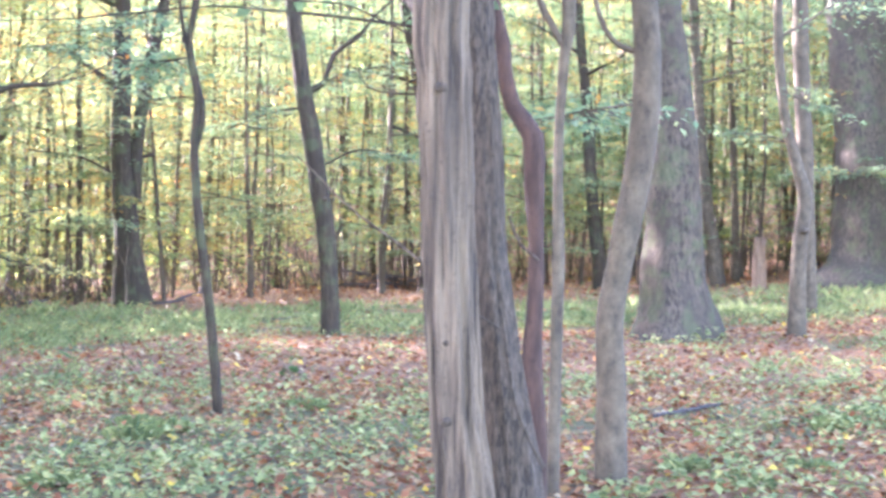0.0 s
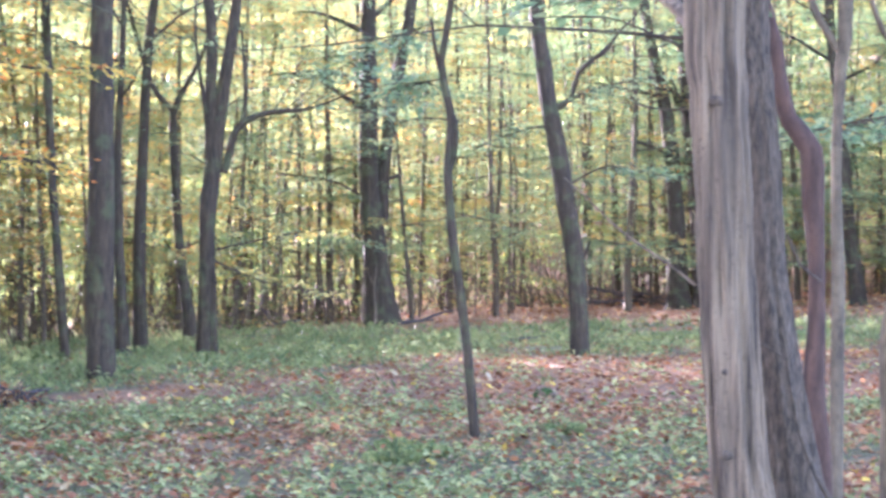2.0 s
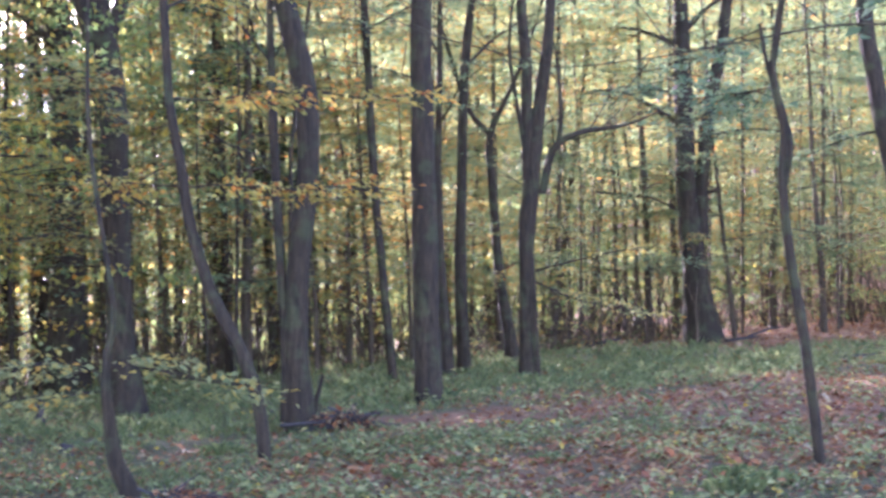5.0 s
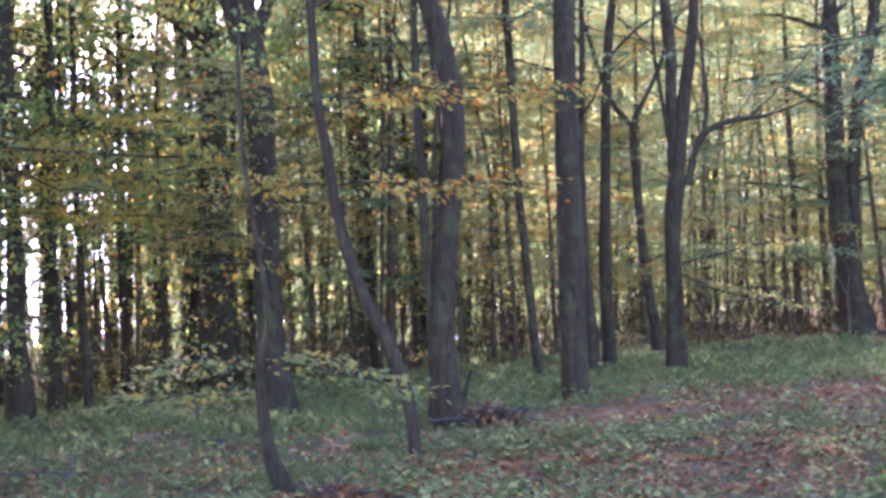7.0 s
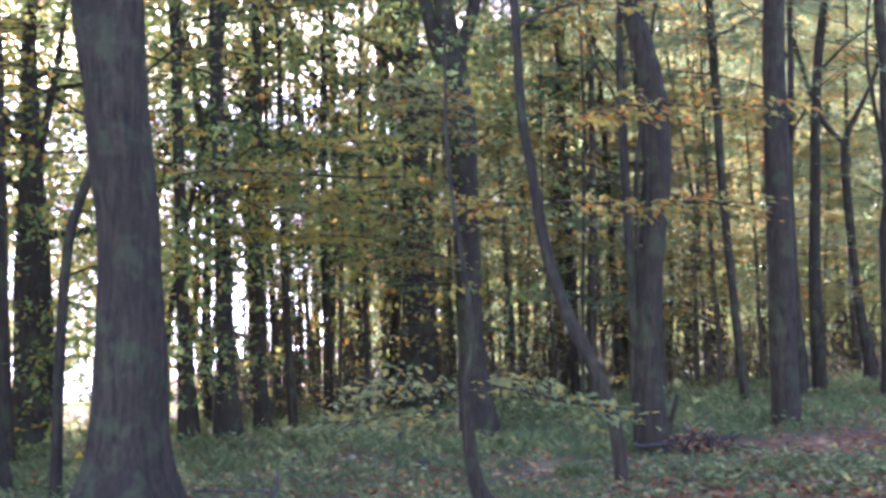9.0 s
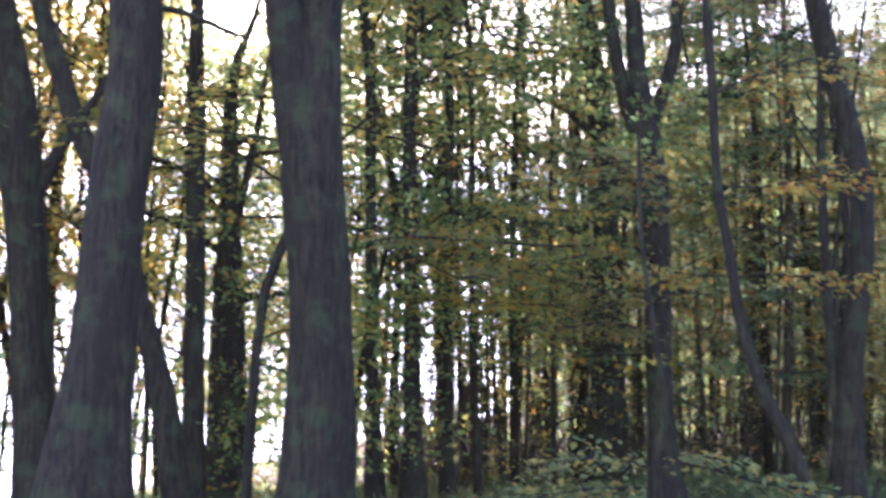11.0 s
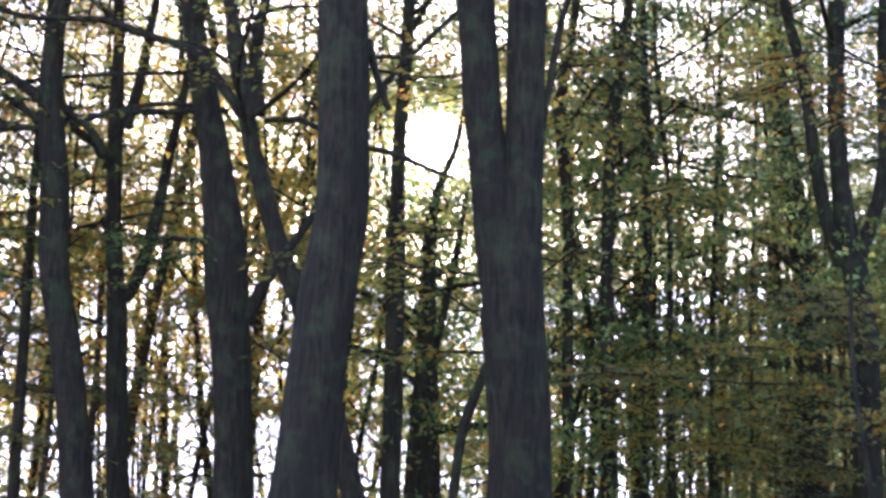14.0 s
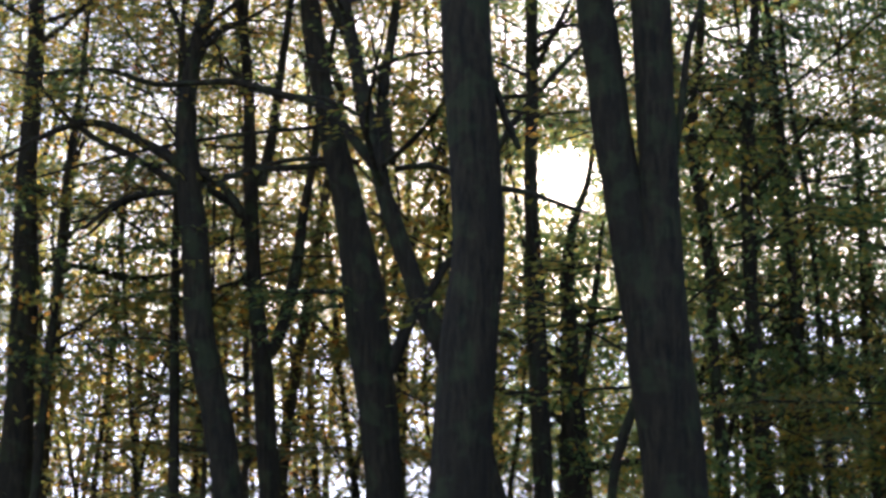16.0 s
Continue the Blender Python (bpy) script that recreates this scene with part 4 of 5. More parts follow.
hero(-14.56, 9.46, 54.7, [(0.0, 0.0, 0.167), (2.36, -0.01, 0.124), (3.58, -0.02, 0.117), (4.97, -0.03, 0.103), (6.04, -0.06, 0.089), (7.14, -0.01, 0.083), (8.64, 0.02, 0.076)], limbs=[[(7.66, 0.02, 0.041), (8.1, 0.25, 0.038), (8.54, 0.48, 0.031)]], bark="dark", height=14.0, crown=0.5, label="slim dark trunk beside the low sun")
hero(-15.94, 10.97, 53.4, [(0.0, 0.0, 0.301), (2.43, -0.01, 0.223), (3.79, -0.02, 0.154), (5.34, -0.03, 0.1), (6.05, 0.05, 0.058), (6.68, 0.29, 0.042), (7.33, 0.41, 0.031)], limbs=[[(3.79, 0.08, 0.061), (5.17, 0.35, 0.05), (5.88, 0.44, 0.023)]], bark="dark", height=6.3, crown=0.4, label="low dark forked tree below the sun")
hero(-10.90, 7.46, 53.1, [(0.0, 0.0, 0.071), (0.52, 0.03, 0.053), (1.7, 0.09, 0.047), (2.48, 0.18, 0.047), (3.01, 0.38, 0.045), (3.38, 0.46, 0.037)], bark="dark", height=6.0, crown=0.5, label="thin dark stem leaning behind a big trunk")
hero(-0.83, 36.36, 1.2, [(0.0, 0.0, 0.444), (0.23, -0.01, 0.329), (2.07, -0.06, 0.224), (3.8, -0.18, 0.195), (5.53, -0.44, 0.165), (7.0, -0.77, 0.135)], bark="dark", height=14.0, crown=0.3, label="dark leaning tree beside a heap of dead branches")
hero(-0.18, 37.37, 0.2, [(0.0, 0.0, 0.415), (0.28, -0.02, 0.307), (2.34, -0.13, 0.261), (4.55, -0.35, 0.215), (6.47, -0.54, 0.184), (8.26, -0.69, 0.154)], bark="dark", height=15.0, crown=0.3, label="dark trunk at the far side of the clearing")
hero(6.48, 34.44, -10.0, [(0.0, 0.0, 0.256), (0.54, -0.05, 0.189), (2.22, -0.34, 0.146), (4.36, -0.56, 0.131), (7.22, -0.77, 0.116)], bark="grey", height=14.0, crown=0.35, label="slim grey trunk behind the big old tree")
hero(7.28, 36.33, -10.7, [(0.0, 0.0, 0.156), (0.52, -0.02, 0.115), (2.96, -0.11, 0.092), (5.97, -0.3, 0.092), (7.47, -0.27, 0.077)], bark="grey", height=12.0, crown=0.35, label="thin grey stem behind the clearing")
hero(3.56, 34.84, -5.3, [(0.0, 0.0, 0.275), (0.39, -0.03, 0.204), (2.38, -0.28, 0.16), (4.55, -0.44, 0.146), (5.99, -0.62, 0.131)], bark="dark", height=14.0, crown=0.3, label="slim dark trunk at the far wood edge")


# ---- pole trees of the wood round the clearing: a few kinds, each copied ----
def pole_tree(seed, height, r0, low, leaf):
    g = np.random.default_rng(seed)
    base = new("tree")
    rows, o = [], np.zeros(2)
    lean = g.normal(0, 0.06, 2)
    n = int(height / 1.2)
    for i in range(n + 1):
        h = height * i / n
        rows.append((o[0], o[1], h - 0.15, r0 * (1 - 0.85 * i / n) * (1.25 if i == 0 else 1)))
        lean = lean * 0.75 + g.normal(0, 0.035, 2)
        o = o + lean * height / n
    line = smooth_line(rows, 0.6)
    part("trunk", mesh_of("trunk", *tube(line, 9, 0.05, 0.4, seed), BARK["stem"], True), base)
    leaves = []
    m = 17
    for i in range(m):
        h = low + (height * 0.98 - low) * (i + g.uniform(0, 1)) / m
        j = np.argmin(abs(line[:, 2] - h))
        k = h / height
        lr, _ = limb_rows(g, line[j, :3], g.uniform(0, 6.28), g.uniform(1.2, 3.0) * (1.15 - 0.6 * k), g.uniform(-0.05, 0.35), 0.012 + line[j, 3] * 0.25)
        w, lv = twigs_and_leaves(g, lr, 8, 0.9, 34, 0.108, 0.15, 0.24, far_leaf)
        part("limb", mesh_of("limb", *tube(np.array(lr), 4, 0), BARK["stem"], True), base)
        leaves.append(lv)
    part("crown", mesh_of("crown", *joined(leaves), LEAF[leaf]), base)
    return tagged(base, "slender dark pole tree with layered yellow-green leaves", "tree", "pole trees of the wood")


KINDS = [(12.0, 0.06, 0.8, "lime"), (10.0, 0.05, 0.8, "green"), (13.5, 0.09, 1.2, "lime"), (9.0, 0.045, 0.9, "gold"),
         (15.0, 0.13, 1.8, "green"), (11.0, 0.06, 0.8, "lime"), (12.5, 0.07, 1.6, "lime"), (14.0, 0.08, 1.5, "green")]
poles = [pole_tree(40 + i, *k) for i, k in enumerate(KINDS)]
used = set()
TAKEN = list(TREES)


def wood_edge(bearing):
    """Distance at which the closed wood begins, by bearing (degrees left of +y)."""
    return np.interp(bearing, [-40, -22, -10, 0, 12, 22, 32, 42, 50, 62, 90], [27, 33, 36, 37, 32, 27, 23, 21, 20, 17, 15])


g = np.random.default_rng(5)
placed = 0
for _ in range(4000):
    if placed >= 125:
        break
    bearing = g.uniform(-36, 95)
    edge = float(wood_edge(bearing))
    r = edge + g.exponential(7.5)
    if r > edge + 26 or (bearing > 40 and g.uniform() < 0.45):
        continue
    x, y = -0.2 - r * math.sin(radians(bearing)), -0.6 + r * math.cos(radians(bearing))
    if min((x - a) ** 2 + (y - c) ** 2 for a, c in TAKEN) < 1.3 ** 2:
        continue
    if abs(bearing - SUN_BEARING) < 3.2 and r < 60:
        continue
    TAKEN.append((x, y))
    kind = int(g.choice([0, 2, 3, 3, 5, 6] if bearing > 8 else [0, 1, 2, 3, 4, 5, 6, 7]))
    m = pose(x, y, float(ground_z(x, y)), 0, 0, g.uniform(0, 360))
    if kind in used:
        copy_thing(poles[kind], m)
    else:
        poles[kind].matrix_basis = m
        used.add(kind)
    placed += 1


for i in range(15):
    b, r = radians(108 + 14.5 * i + g.uniform(-3, 3)), g.uniform(11, 30)
    x, y = -r * math.sin(b), r * math.cos(b)
    copy_thing(poles[i % len(poles)], pose(x, y, float(ground_z(x, y)), 0, 0, g.uniform(0, 360)))


# poles added on the sun's line to shade the two old trunks
for i, (x, y) in enumerate(((-13.6, 32.8), (-10.2, 46.6), (-17.0, 38.5), (-14.0, 42.0), (-16.0, 34.5), (-12.0, 49.0))):
    copy_thing(poles[(2, 0, 4)[i % 3]], pose(x, y, float(ground_z(x, y)), 0, 0, 70 * i))


# ---- the wood beyond: countless stems and leaves ----
def clear_view(p, g):
    """False for most leaves that would hang low in front of the valley, where the wood's edge is bare."""
    r, b = np.hypot(p[:, 0], p[:, 1]), np.degrees(np.arctan2(-p[:, 0], p[:, 1]))
    low = (p[:, 2] - 1.6) / r < 0.012
    return ~(low & (b > 43) & (b < 49) & (g.uniform(0, 1, len(p)) < 0.85))


def far_wood():
    stems, leaves = [], []
    g = np.random.default_rng(9)
    for _ in range(620):
        bearing = g.uniform(-40, 98)
        r = float(wood_edge(bearing)) + g.uniform(2, 45)
        if abs(bearing - SUN_BEARING) < 3.0 or (bearing > 42 and g.uniform() < (0.55 if 55 < bearing < 70 else 0.2)):
            continue
        x, y = -r * math.sin(radians(bearing)), r * math.cos(radians(bearing))
        z, h, r0 = float(ground_z(x, y)), g.uniform(10, 19), 0.025 + 0.07 * g.uniform(0, 1) ** 2
        a, c = g.normal(0, 0.7, 2), g.normal(0, 0.9, 2)
        stems.append(tube(np.array([(x, y, z - 0.3, r0 * 1.2), (x + a[0] * 0.4, y + a[1] * 0.4, z + h * 0.3, r0), (x + a[0], y + a[1], z + h * 0.65, r0 * 0.7), (x + c[0], y + c[1], z + h, r0 * 0.2)]), 6, 0.04))
    m = 16500
    bearing = g.uniform(-40, 98, m)
    r = wood_edge(bearing) + 2 + g.exponential(14, m)
    thin = (bearing < 34) | (g.uniform(0, 1, m) < 0.33)
    bearing, r = bearing[thin], r[thin]
    b = np.radians(bearing)
    x, y = -r * np.sin(b), r * np.cos(b)
    z = ground_z(x, y) + np.where((g.uniform(0, 1, len(x)) < 0.28) & (r > wood_edge(bearing) + 9), g.uniform(0.2, 2.2, len(x)), g.gamma(1.7, 3.6, len(x)) + 0.5)
    p = np.column_stack([x, y, z])
    p = p[off_glare(p, 0.05) & (z < ground_z(x, y) + 19) & clear_view(p, g)]
    return joined(stems), p


def distant_wood():
    """Foliage further on, where the wood closes the view; none past the bright edge."""
    g = np.random.default_rng(17)
    m = 9600
    bearing = g.uniform(-42, 46, m)
    r = wood_edge(bearing) + g.uniform(24, 75, m)
    b = np.radians(bearing)
    x, y = -r * np.sin(b), r * np.cos(b)
    z = np.maximum(ground_z(x, y), -2.0) + np.where(g.uniform(0, 1, m) < 0.25, g.uniform(0.2, 3, m), 1 + g.beta(1.1, 1.5, m) * np.where(bearing > 26, 15, 22))
    keep = g.uniform(0, 1, m) < np.interp(bearing, [-42, 26, 38, 47], [1, 1, 0.4, 0.2])
    p = np.column_stack([x, y, z])
    return p[keep & clear_view(p, g)]


stems, spots = far_wood()
tagged(new("far_stems", mesh_of("far_stems", *stems, BARK["stem"], True)), "crowded thin dark stems of the wood beyond", "trees", kind="stuff")
high = spots[:, 2] - ground_z(spots[:, 0], spots[:, 1]) > 2.4
under, spots = spots[~high], spots[high]
third = np.arange(len(spots)) % 3
third = np.where((third == 1) & (np.degrees(np.arctan2(-spots[:, 0], spots[:, 1])) > 7), 2, third)
for n, (kind, word) in enumerate((("lime", "yellow-green"), ("green", "green"), ("gold", "golden"))):
    p = spots[third == n]
    v, f = spray_leaves(p, rng.uniform(0, 6.28, len(p)), rng.uniform(0.8, 1.9, len(p)), 48, 0.125, 0.26, far_leaf)
    ok = off_glare(v[::3])
    tagged(new("far_leaves", mesh_of("far_leaves", v, f[ok], LEAF[kind])), word + " autumn foliage of the wood beyond", "foliage", kind="stuff")

v, f = spray_leaves(under, rng.uniform(0, 6.28, len(under)), rng.uniform(0.8, 1.7, len(under)), 30, 0.12, 0.4, far_leaf)
tagged(new("undergrowth", mesh_of("undergrowth", v, f, LEAF["olive"])), "dim olive undergrowth between the stems of the wood", "foliage", kind="stuff")


def edge_foliage():
    """Leaves of the thinner wood along the bright edge, from the floor to the tree tops, in clumps with gaps."""
    g = np.random.default_rng(23)
    k, per = 860, 15
    bearing = np.radians(g.uniform(36, 86, k))
    r = 17 + g.uniform(0, 1, k) ** 1.2 * 30
    x, y = -r * np.sin(bearing), r * np.cos(bearing)
    c = np.column_stack([x, y, ground_z(x, y) + 0.8 + g.beta(1.0, 1.35, k) * (6 + r * 0.4)])
    k2 = 260
    bearing, r2 = np.radians(g.uniform(49, 68, k2)), g.uniform(19, 42, k2)
    more = np.column_stack([-r2 * np.sin(bearing), r2 * np.cos(bearing), 1.7 + r2 * g.uniform(-0.02, 0.3, k2)])
    c = np.vstack([c, more])
    k += k2
    p = np.repeat(c, per, 0) + g.normal(0, 1, (k * per, 3)) * np.array([0.85, 0.85, 0.6])
    b = np.degrees(np.arctan2(-p[:, 0], p[:, 1]))
    low = (p[:, 2] - 1.7) / np.hypot(p[:, 0], p[:, 1]) < 0.045
    open_side = ((b > 56) & (b < 69)) | (low & (p[:, 2] < 1.9) & (b > 43) & (b < 49))
    gone = g.uniform(0, 1, len(p)) < np.where(low, 0.84, np.where((b > 59) & (b < 67) & (p[:, 2] < 5.5), 0.55, 0.15))
    thin = (b < 49) & ((p[:, 2] - 1.7) / np.hypot(p[:, 0], p[:, 1]) < 0.07) & (g.uniform(0, 1, len(p)) < 0.5)
    return p[off_glare(p, 0.03) & ~(open_side & gone) & ~thin]


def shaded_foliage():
    """Dense crowns, dark by shade put into their colour, between the hill wood and the sun, and thinner ones under and
    round the sun's gap.
    """
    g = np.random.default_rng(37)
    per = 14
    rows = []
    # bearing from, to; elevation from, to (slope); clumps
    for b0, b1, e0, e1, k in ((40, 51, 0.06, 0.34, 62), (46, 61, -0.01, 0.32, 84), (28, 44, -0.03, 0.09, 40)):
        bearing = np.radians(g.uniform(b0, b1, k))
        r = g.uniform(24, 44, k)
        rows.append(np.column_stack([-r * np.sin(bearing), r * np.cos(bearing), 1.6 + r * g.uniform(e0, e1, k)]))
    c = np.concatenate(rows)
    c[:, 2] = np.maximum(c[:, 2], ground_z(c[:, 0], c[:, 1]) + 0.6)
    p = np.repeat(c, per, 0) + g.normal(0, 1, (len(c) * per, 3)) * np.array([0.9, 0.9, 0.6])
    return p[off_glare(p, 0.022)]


p = edge_foliage()
for n, (kind, word) in enumerate((("olive", "olive-green"), ("amber", "amber"))):
    warm = (p[:, 0] < -1.6 * p[:, 1]) | (np.arange(len(p)) // 15 % 4 == 0)
    q = p[warm == (n == 1)]
    v, f = spray_leaves(q, rng.uniform(0, 6.28, len(q)), rng.uniform(0.7, 1.6, len(q)), 25, 0.1, 0.85, far_leaf)
    ok = off_glare(v[::3], 0.021)
    tagged(new("edge_leaves", mesh_of("edge_leaves", v, f[ok], LEAF[kind])), word + " leaves along the bright wood edge", "foliage", kind="stuff")

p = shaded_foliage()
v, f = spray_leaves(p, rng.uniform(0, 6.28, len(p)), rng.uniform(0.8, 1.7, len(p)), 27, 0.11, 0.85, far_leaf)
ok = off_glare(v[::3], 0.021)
tagged(new("shaded_leaves", mesh_of("shaded_leaves", v, f[ok], LEAF["shade"])), "darkened leaves along the wood edge, shade in their colour", "foliage", kind="stuff")

p = distant_wood()
v, f = spray_leaves(p, rng.uniform(0, 6.28, len(p)), rng.uniform(1.5, 3.2, len(p)), 26, 0.34, 0.4, far_leaf)
low = np.repeat(p[:, 2] - np.maximum(ground_z(p[:, 0], p[:, 1]), -2) < 3, 26)
tagged(new("undergrowth", mesh_of("undergrowth", v, f[low], LEAF["olive"])), "dim olive undergrowth deep in the wood", "foliage", kind="stuff")
tagged(new("distant_leaves", mesh_of("distant_leaves", v, f[~low], LEAF["distant"])), "pale yellow-green foliage deep in the wood", "foliage", kind="stuff")


def last_wood():
    """The crowns that close the view on the hill behind the wood."""
    g = np.random.default_rng(29)
    m = 4700
    b = np.radians(g.uniform(-40, 34, m))
    r = g.uniform(85, 135, m)
    x, y = -r * np.sin(b), r * np.cos(b)
    return np.column_stack([x, y, np.maximum(ground_z(x, y), -3) + g.uniform(0, 1, m) ** 0.8 * 24])


p = last_wood()
v, f = spray_leaves(p, rng.uniform(0, 6.28, len(p)), rng.uniform(2.5, 4.5, len(p)), 20, 0.75, 0.6, far_leaf)
tagged(new("hill_leaves", mesh_of("hill_leaves", v, f, LEAF["distant"])), "pale green crowns of the wooded hill behind", "foliage", kind="stuff")


def fine_twigs():
    """Bare thin branches among the leaves of the bright edge."""
    g = np.random.default_rng(31)
    blocks = []
    for _ in range(2600):
        b, r = radians(g.uniform(36, 84)), 16 + 26 * g.uniform(0, 1)
        p = np.array([-r * math.sin(b), r * math.cos(b), 0])
        p[2] = float(ground_z(p[0], p[1])) + 0.5 + g.uniform(0, 1) * (6 + 0.4 * r)
        a, l = g.uniform(0, 6.28), g.uniform(0.8, 2.4)
        d = np.array([math.cos(a), math.sin(a), g.uniform(-0.1, 0.9)]) * l
        s = g.uniform(0.006, 0.018)
        rows = np.array([(*p, s), (*(p + d * 0.5 + g.normal(0, 0.12, 3)), s * 0.75), (*(p + d + g.normal(0, 0.15, 3)), s * 0.3)])
        if off_glare(rows[:, :3], 0.03).all():
            blocks.append(tube(rows, 4, 0))
    return joined(blocks)


tagged(new("edge_twigs", mesh_of("edge_twigs", *fine_twigs(), BARK["dark"], True)), "thin bare twigs along the bright wood edge", "twigs", kind="stuff")

def edge_saplings():
    """Slim branching young trees crowded along the bright edge."""
    g = np.random.default_rng(83)
    out = []
    for _ in range(95):
        b, r = g.uniform(48, 86), g.uniform(19, 38)
        if abs(b - SUN_BEARING) < 1.6:
            continue
        x, y = -r * math.sin(radians(b)), r * math.cos(radians(b))
        if min((x - a) ** 2 + (y - c) ** 2 for a, c in TREES) < 0.5:
            continue
        z, h, r0 = float(ground_z(x, y)) - 0.2, g.uniform(7, 14), g.uniform(0.03, 0.085)
        rows, o, lean = [], np.zeros(2), g.normal(0, 0.1, 2)
        for i in range(9):
            rows.append((x + o[0], y + o[1], z + h * i / 8, r0 * (1 - 0.09 * i)))
            lean = lean * 0.7 + g.normal(0, 0.1, 2)
            o = o + lean * h / 8
        line = smooth_line(rows, 0.7)
        out.append(tube(line, 6, 0.05))
        for _ in range(int(g.integers(5, 10))):
            q = line[int(g.uniform(0.25, 0.9) * (len(line) - 1))]
            a, l = g.uniform(0, 6.28), g.uniform(0.9, 2.8)
            d = np.array([math.cos(a) * 0.75, math.sin(a) * 0.75, g.uniform(0.2, 1.0)]) * l
            mid = q[:3] + d * 0.5 + g.normal(0, 0.15, 3)
            out.append(tube(smooth_line([(*q[:3], q[3] * 0.5), (*mid, q[3] * 0.34), (*(q[:3] + d), 0.006)], 0.5), 5, 0))
            for _ in range(2):
                e = mid + np.array([g.normal(0, 0.5), g.normal(0, 0.5), g.uniform(0.1, 0.9)]) * l * 0.5
                out.append(tube(np.array([(*mid, q[3] * 0.25), (*(0.5 * (mid + e) + g.normal(0, 0.06, 3)), 0.009), (*e, 0.004)]), 4, 0))
    return joined([t for t in out if off_glare(t[0], 0.022).all()])


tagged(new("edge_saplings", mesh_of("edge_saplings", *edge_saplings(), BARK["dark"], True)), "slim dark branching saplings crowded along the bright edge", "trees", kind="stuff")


def dense_stems():
    """Crowded young stems in the dark part of the wood beside the bright edge."""
    g = np.random.default_rng(43)
    out = []
    for _ in range(160):
        b, r = g.uniform(27, 48), 21 + 34 * g.uniform(0, 1)
        x, y = -r * math.sin(radians(b)), r * math.cos(radians(b))
        if min((x - a) ** 2 + (y - c) ** 2 for a, c in TREES) < 0.6:
            continue
        z, h, r0 = float(ground_z(x, y)), g.uniform(9, 17), 0.025 + 0.075 * g.uniform(0, 1) ** 2
        lean = g.normal(0, 0.5, (3, 2))
        out.append(tube(np.array([(x, y, z - 0.3, r0 * 1.25)] + [(x + lean[i, 0] * k, y + lean[i, 1] * k, z + h * k, r0 * (1.05 - k)) for i, k in enumerate((0.3, 0.65, 1.0))]), 6, 0.05))
    return joined(out)


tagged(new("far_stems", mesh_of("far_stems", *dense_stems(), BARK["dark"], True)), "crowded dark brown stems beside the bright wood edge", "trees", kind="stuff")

def edge_brush():
    """Thin dead stems, suckers and low dull leaves that close the foot of the wood."""
    g = np.random.default_rng(59)
    sticks, spots = [], []
    for _ in range(2600):
        bearing = g.uniform(-40, 47)
        r = float(wood_edge(bearing)) + 0.6 + 4 * (bearing < 13) + 11 * g.uniform(0, 1) ** 1.4
        x, y = -0.2 - r * math.sin(radians(bearing)), -0.6 + r * math.cos(radians(bearing))
        p = np.array([x, y, float(ground_z(x, y)) - 0.05])
        h, s = 0.35 + 2.4 * g.uniform(0, 1) ** 1.8, g.uniform(0.007, 0.022)
        d = np.array([g.normal(0, 0.3), g.normal(0, 0.3), 1.0]) * h
        sticks.append(tube(np.array([(*p, s), (*(p + d * 0.5 + g.normal(0, 0.05, 3)), s * 0.8), (*(p + d + g.normal(0, 0.08, 3)), s * 0.3)]), 4, 0))
        if g.uniform() < 0.75:
            spots.append(p + d * g.uniform(0.2, 0.9))
    for _ in range(240):
        bearing = g.uniform(-40, 45)
        r = float(wood_edge(bearing)) + g.uniform(0.5, 15)
        x, y = -0.2 - r * math.sin(radians(bearing)), -0.6 + r * math.cos(radians(bearing))
        z, h, r0 = float(ground_z(x, y)), g.uniform(6, 12), 0.02 + 0.04 * g.uniform(0, 1) ** 2
        a = g.normal(0, 0.5, (3, 2))
        sticks.append(tube(np.array([(x, y, z - 0.2, r0 * 1.2)] + [(x + a[i, 0] * k, y + a[i, 1] * k, z + h * k, r0 * (1.05 - k)) for i, k in enumerate((0.3, 0.65, 1.0))]), 5, 0.04))
    return joined(sticks), np.array(spots)


def leafy_boughs():
    """Flat leaf layers that the edge trees hold out towards the clearing, one above another with gaps; some are added
    to block the sun.
    """
    g = np.random.default_rng(71)
    k, per = 1000, 11
    bearing = g.uniform(-39, 42, k)
    r = wood_edge(bearing) + g.uniform(-2, 8, k)
    b = np.radians(bearing)
    x, y = -0.2 - r * np.sin(b), -0.6 + r * np.cos(b)
    c = np.column_stack([x, y, ground_z(x, y) + 1.3 + 9.5 * g.uniform(0, 1, k) ** 1.15])
    # high boughs added to shade the hill and trunks from the low sun
    over, k2 = np.radians(g.uniform(12, 41, 150)), 150
    r2 = wood_edge(np.degrees(over)) + g.uniform(0, 12, k2)
    c = np.vstack([c, np.column_stack([-r2 * np.sin(over), r2 * np.cos(over), ground_z(-r2 * np.sin(over), r2 * np.cos(over)) + g.uniform(7, 14, k2)])])
    k += k2
    # boughs added on the low sun's line to keep sun spots off the old trees' feet
    for foot in ((2.74, 18.84, 0.8), (2.74, 18.84, 1.7), (2.7, 18.8, 2.8), (8.5, 30.4, 1.3), (8.5, 30.4, 2.8)):
        far = np.linspace(16, 38, 14)
        c = np.vstack([c, np.array(foot) + far[:, None] * np.array(SUN_DIR) + g.normal(0, 0.3, (14, 3))])
        k += 14
    p = np.repeat(c, per, 0) + g.normal(0, 1, (k * per, 3)) * np.array([0.95, 0.95, 0.1])
    return p, np.repeat(np.arange(k), per)


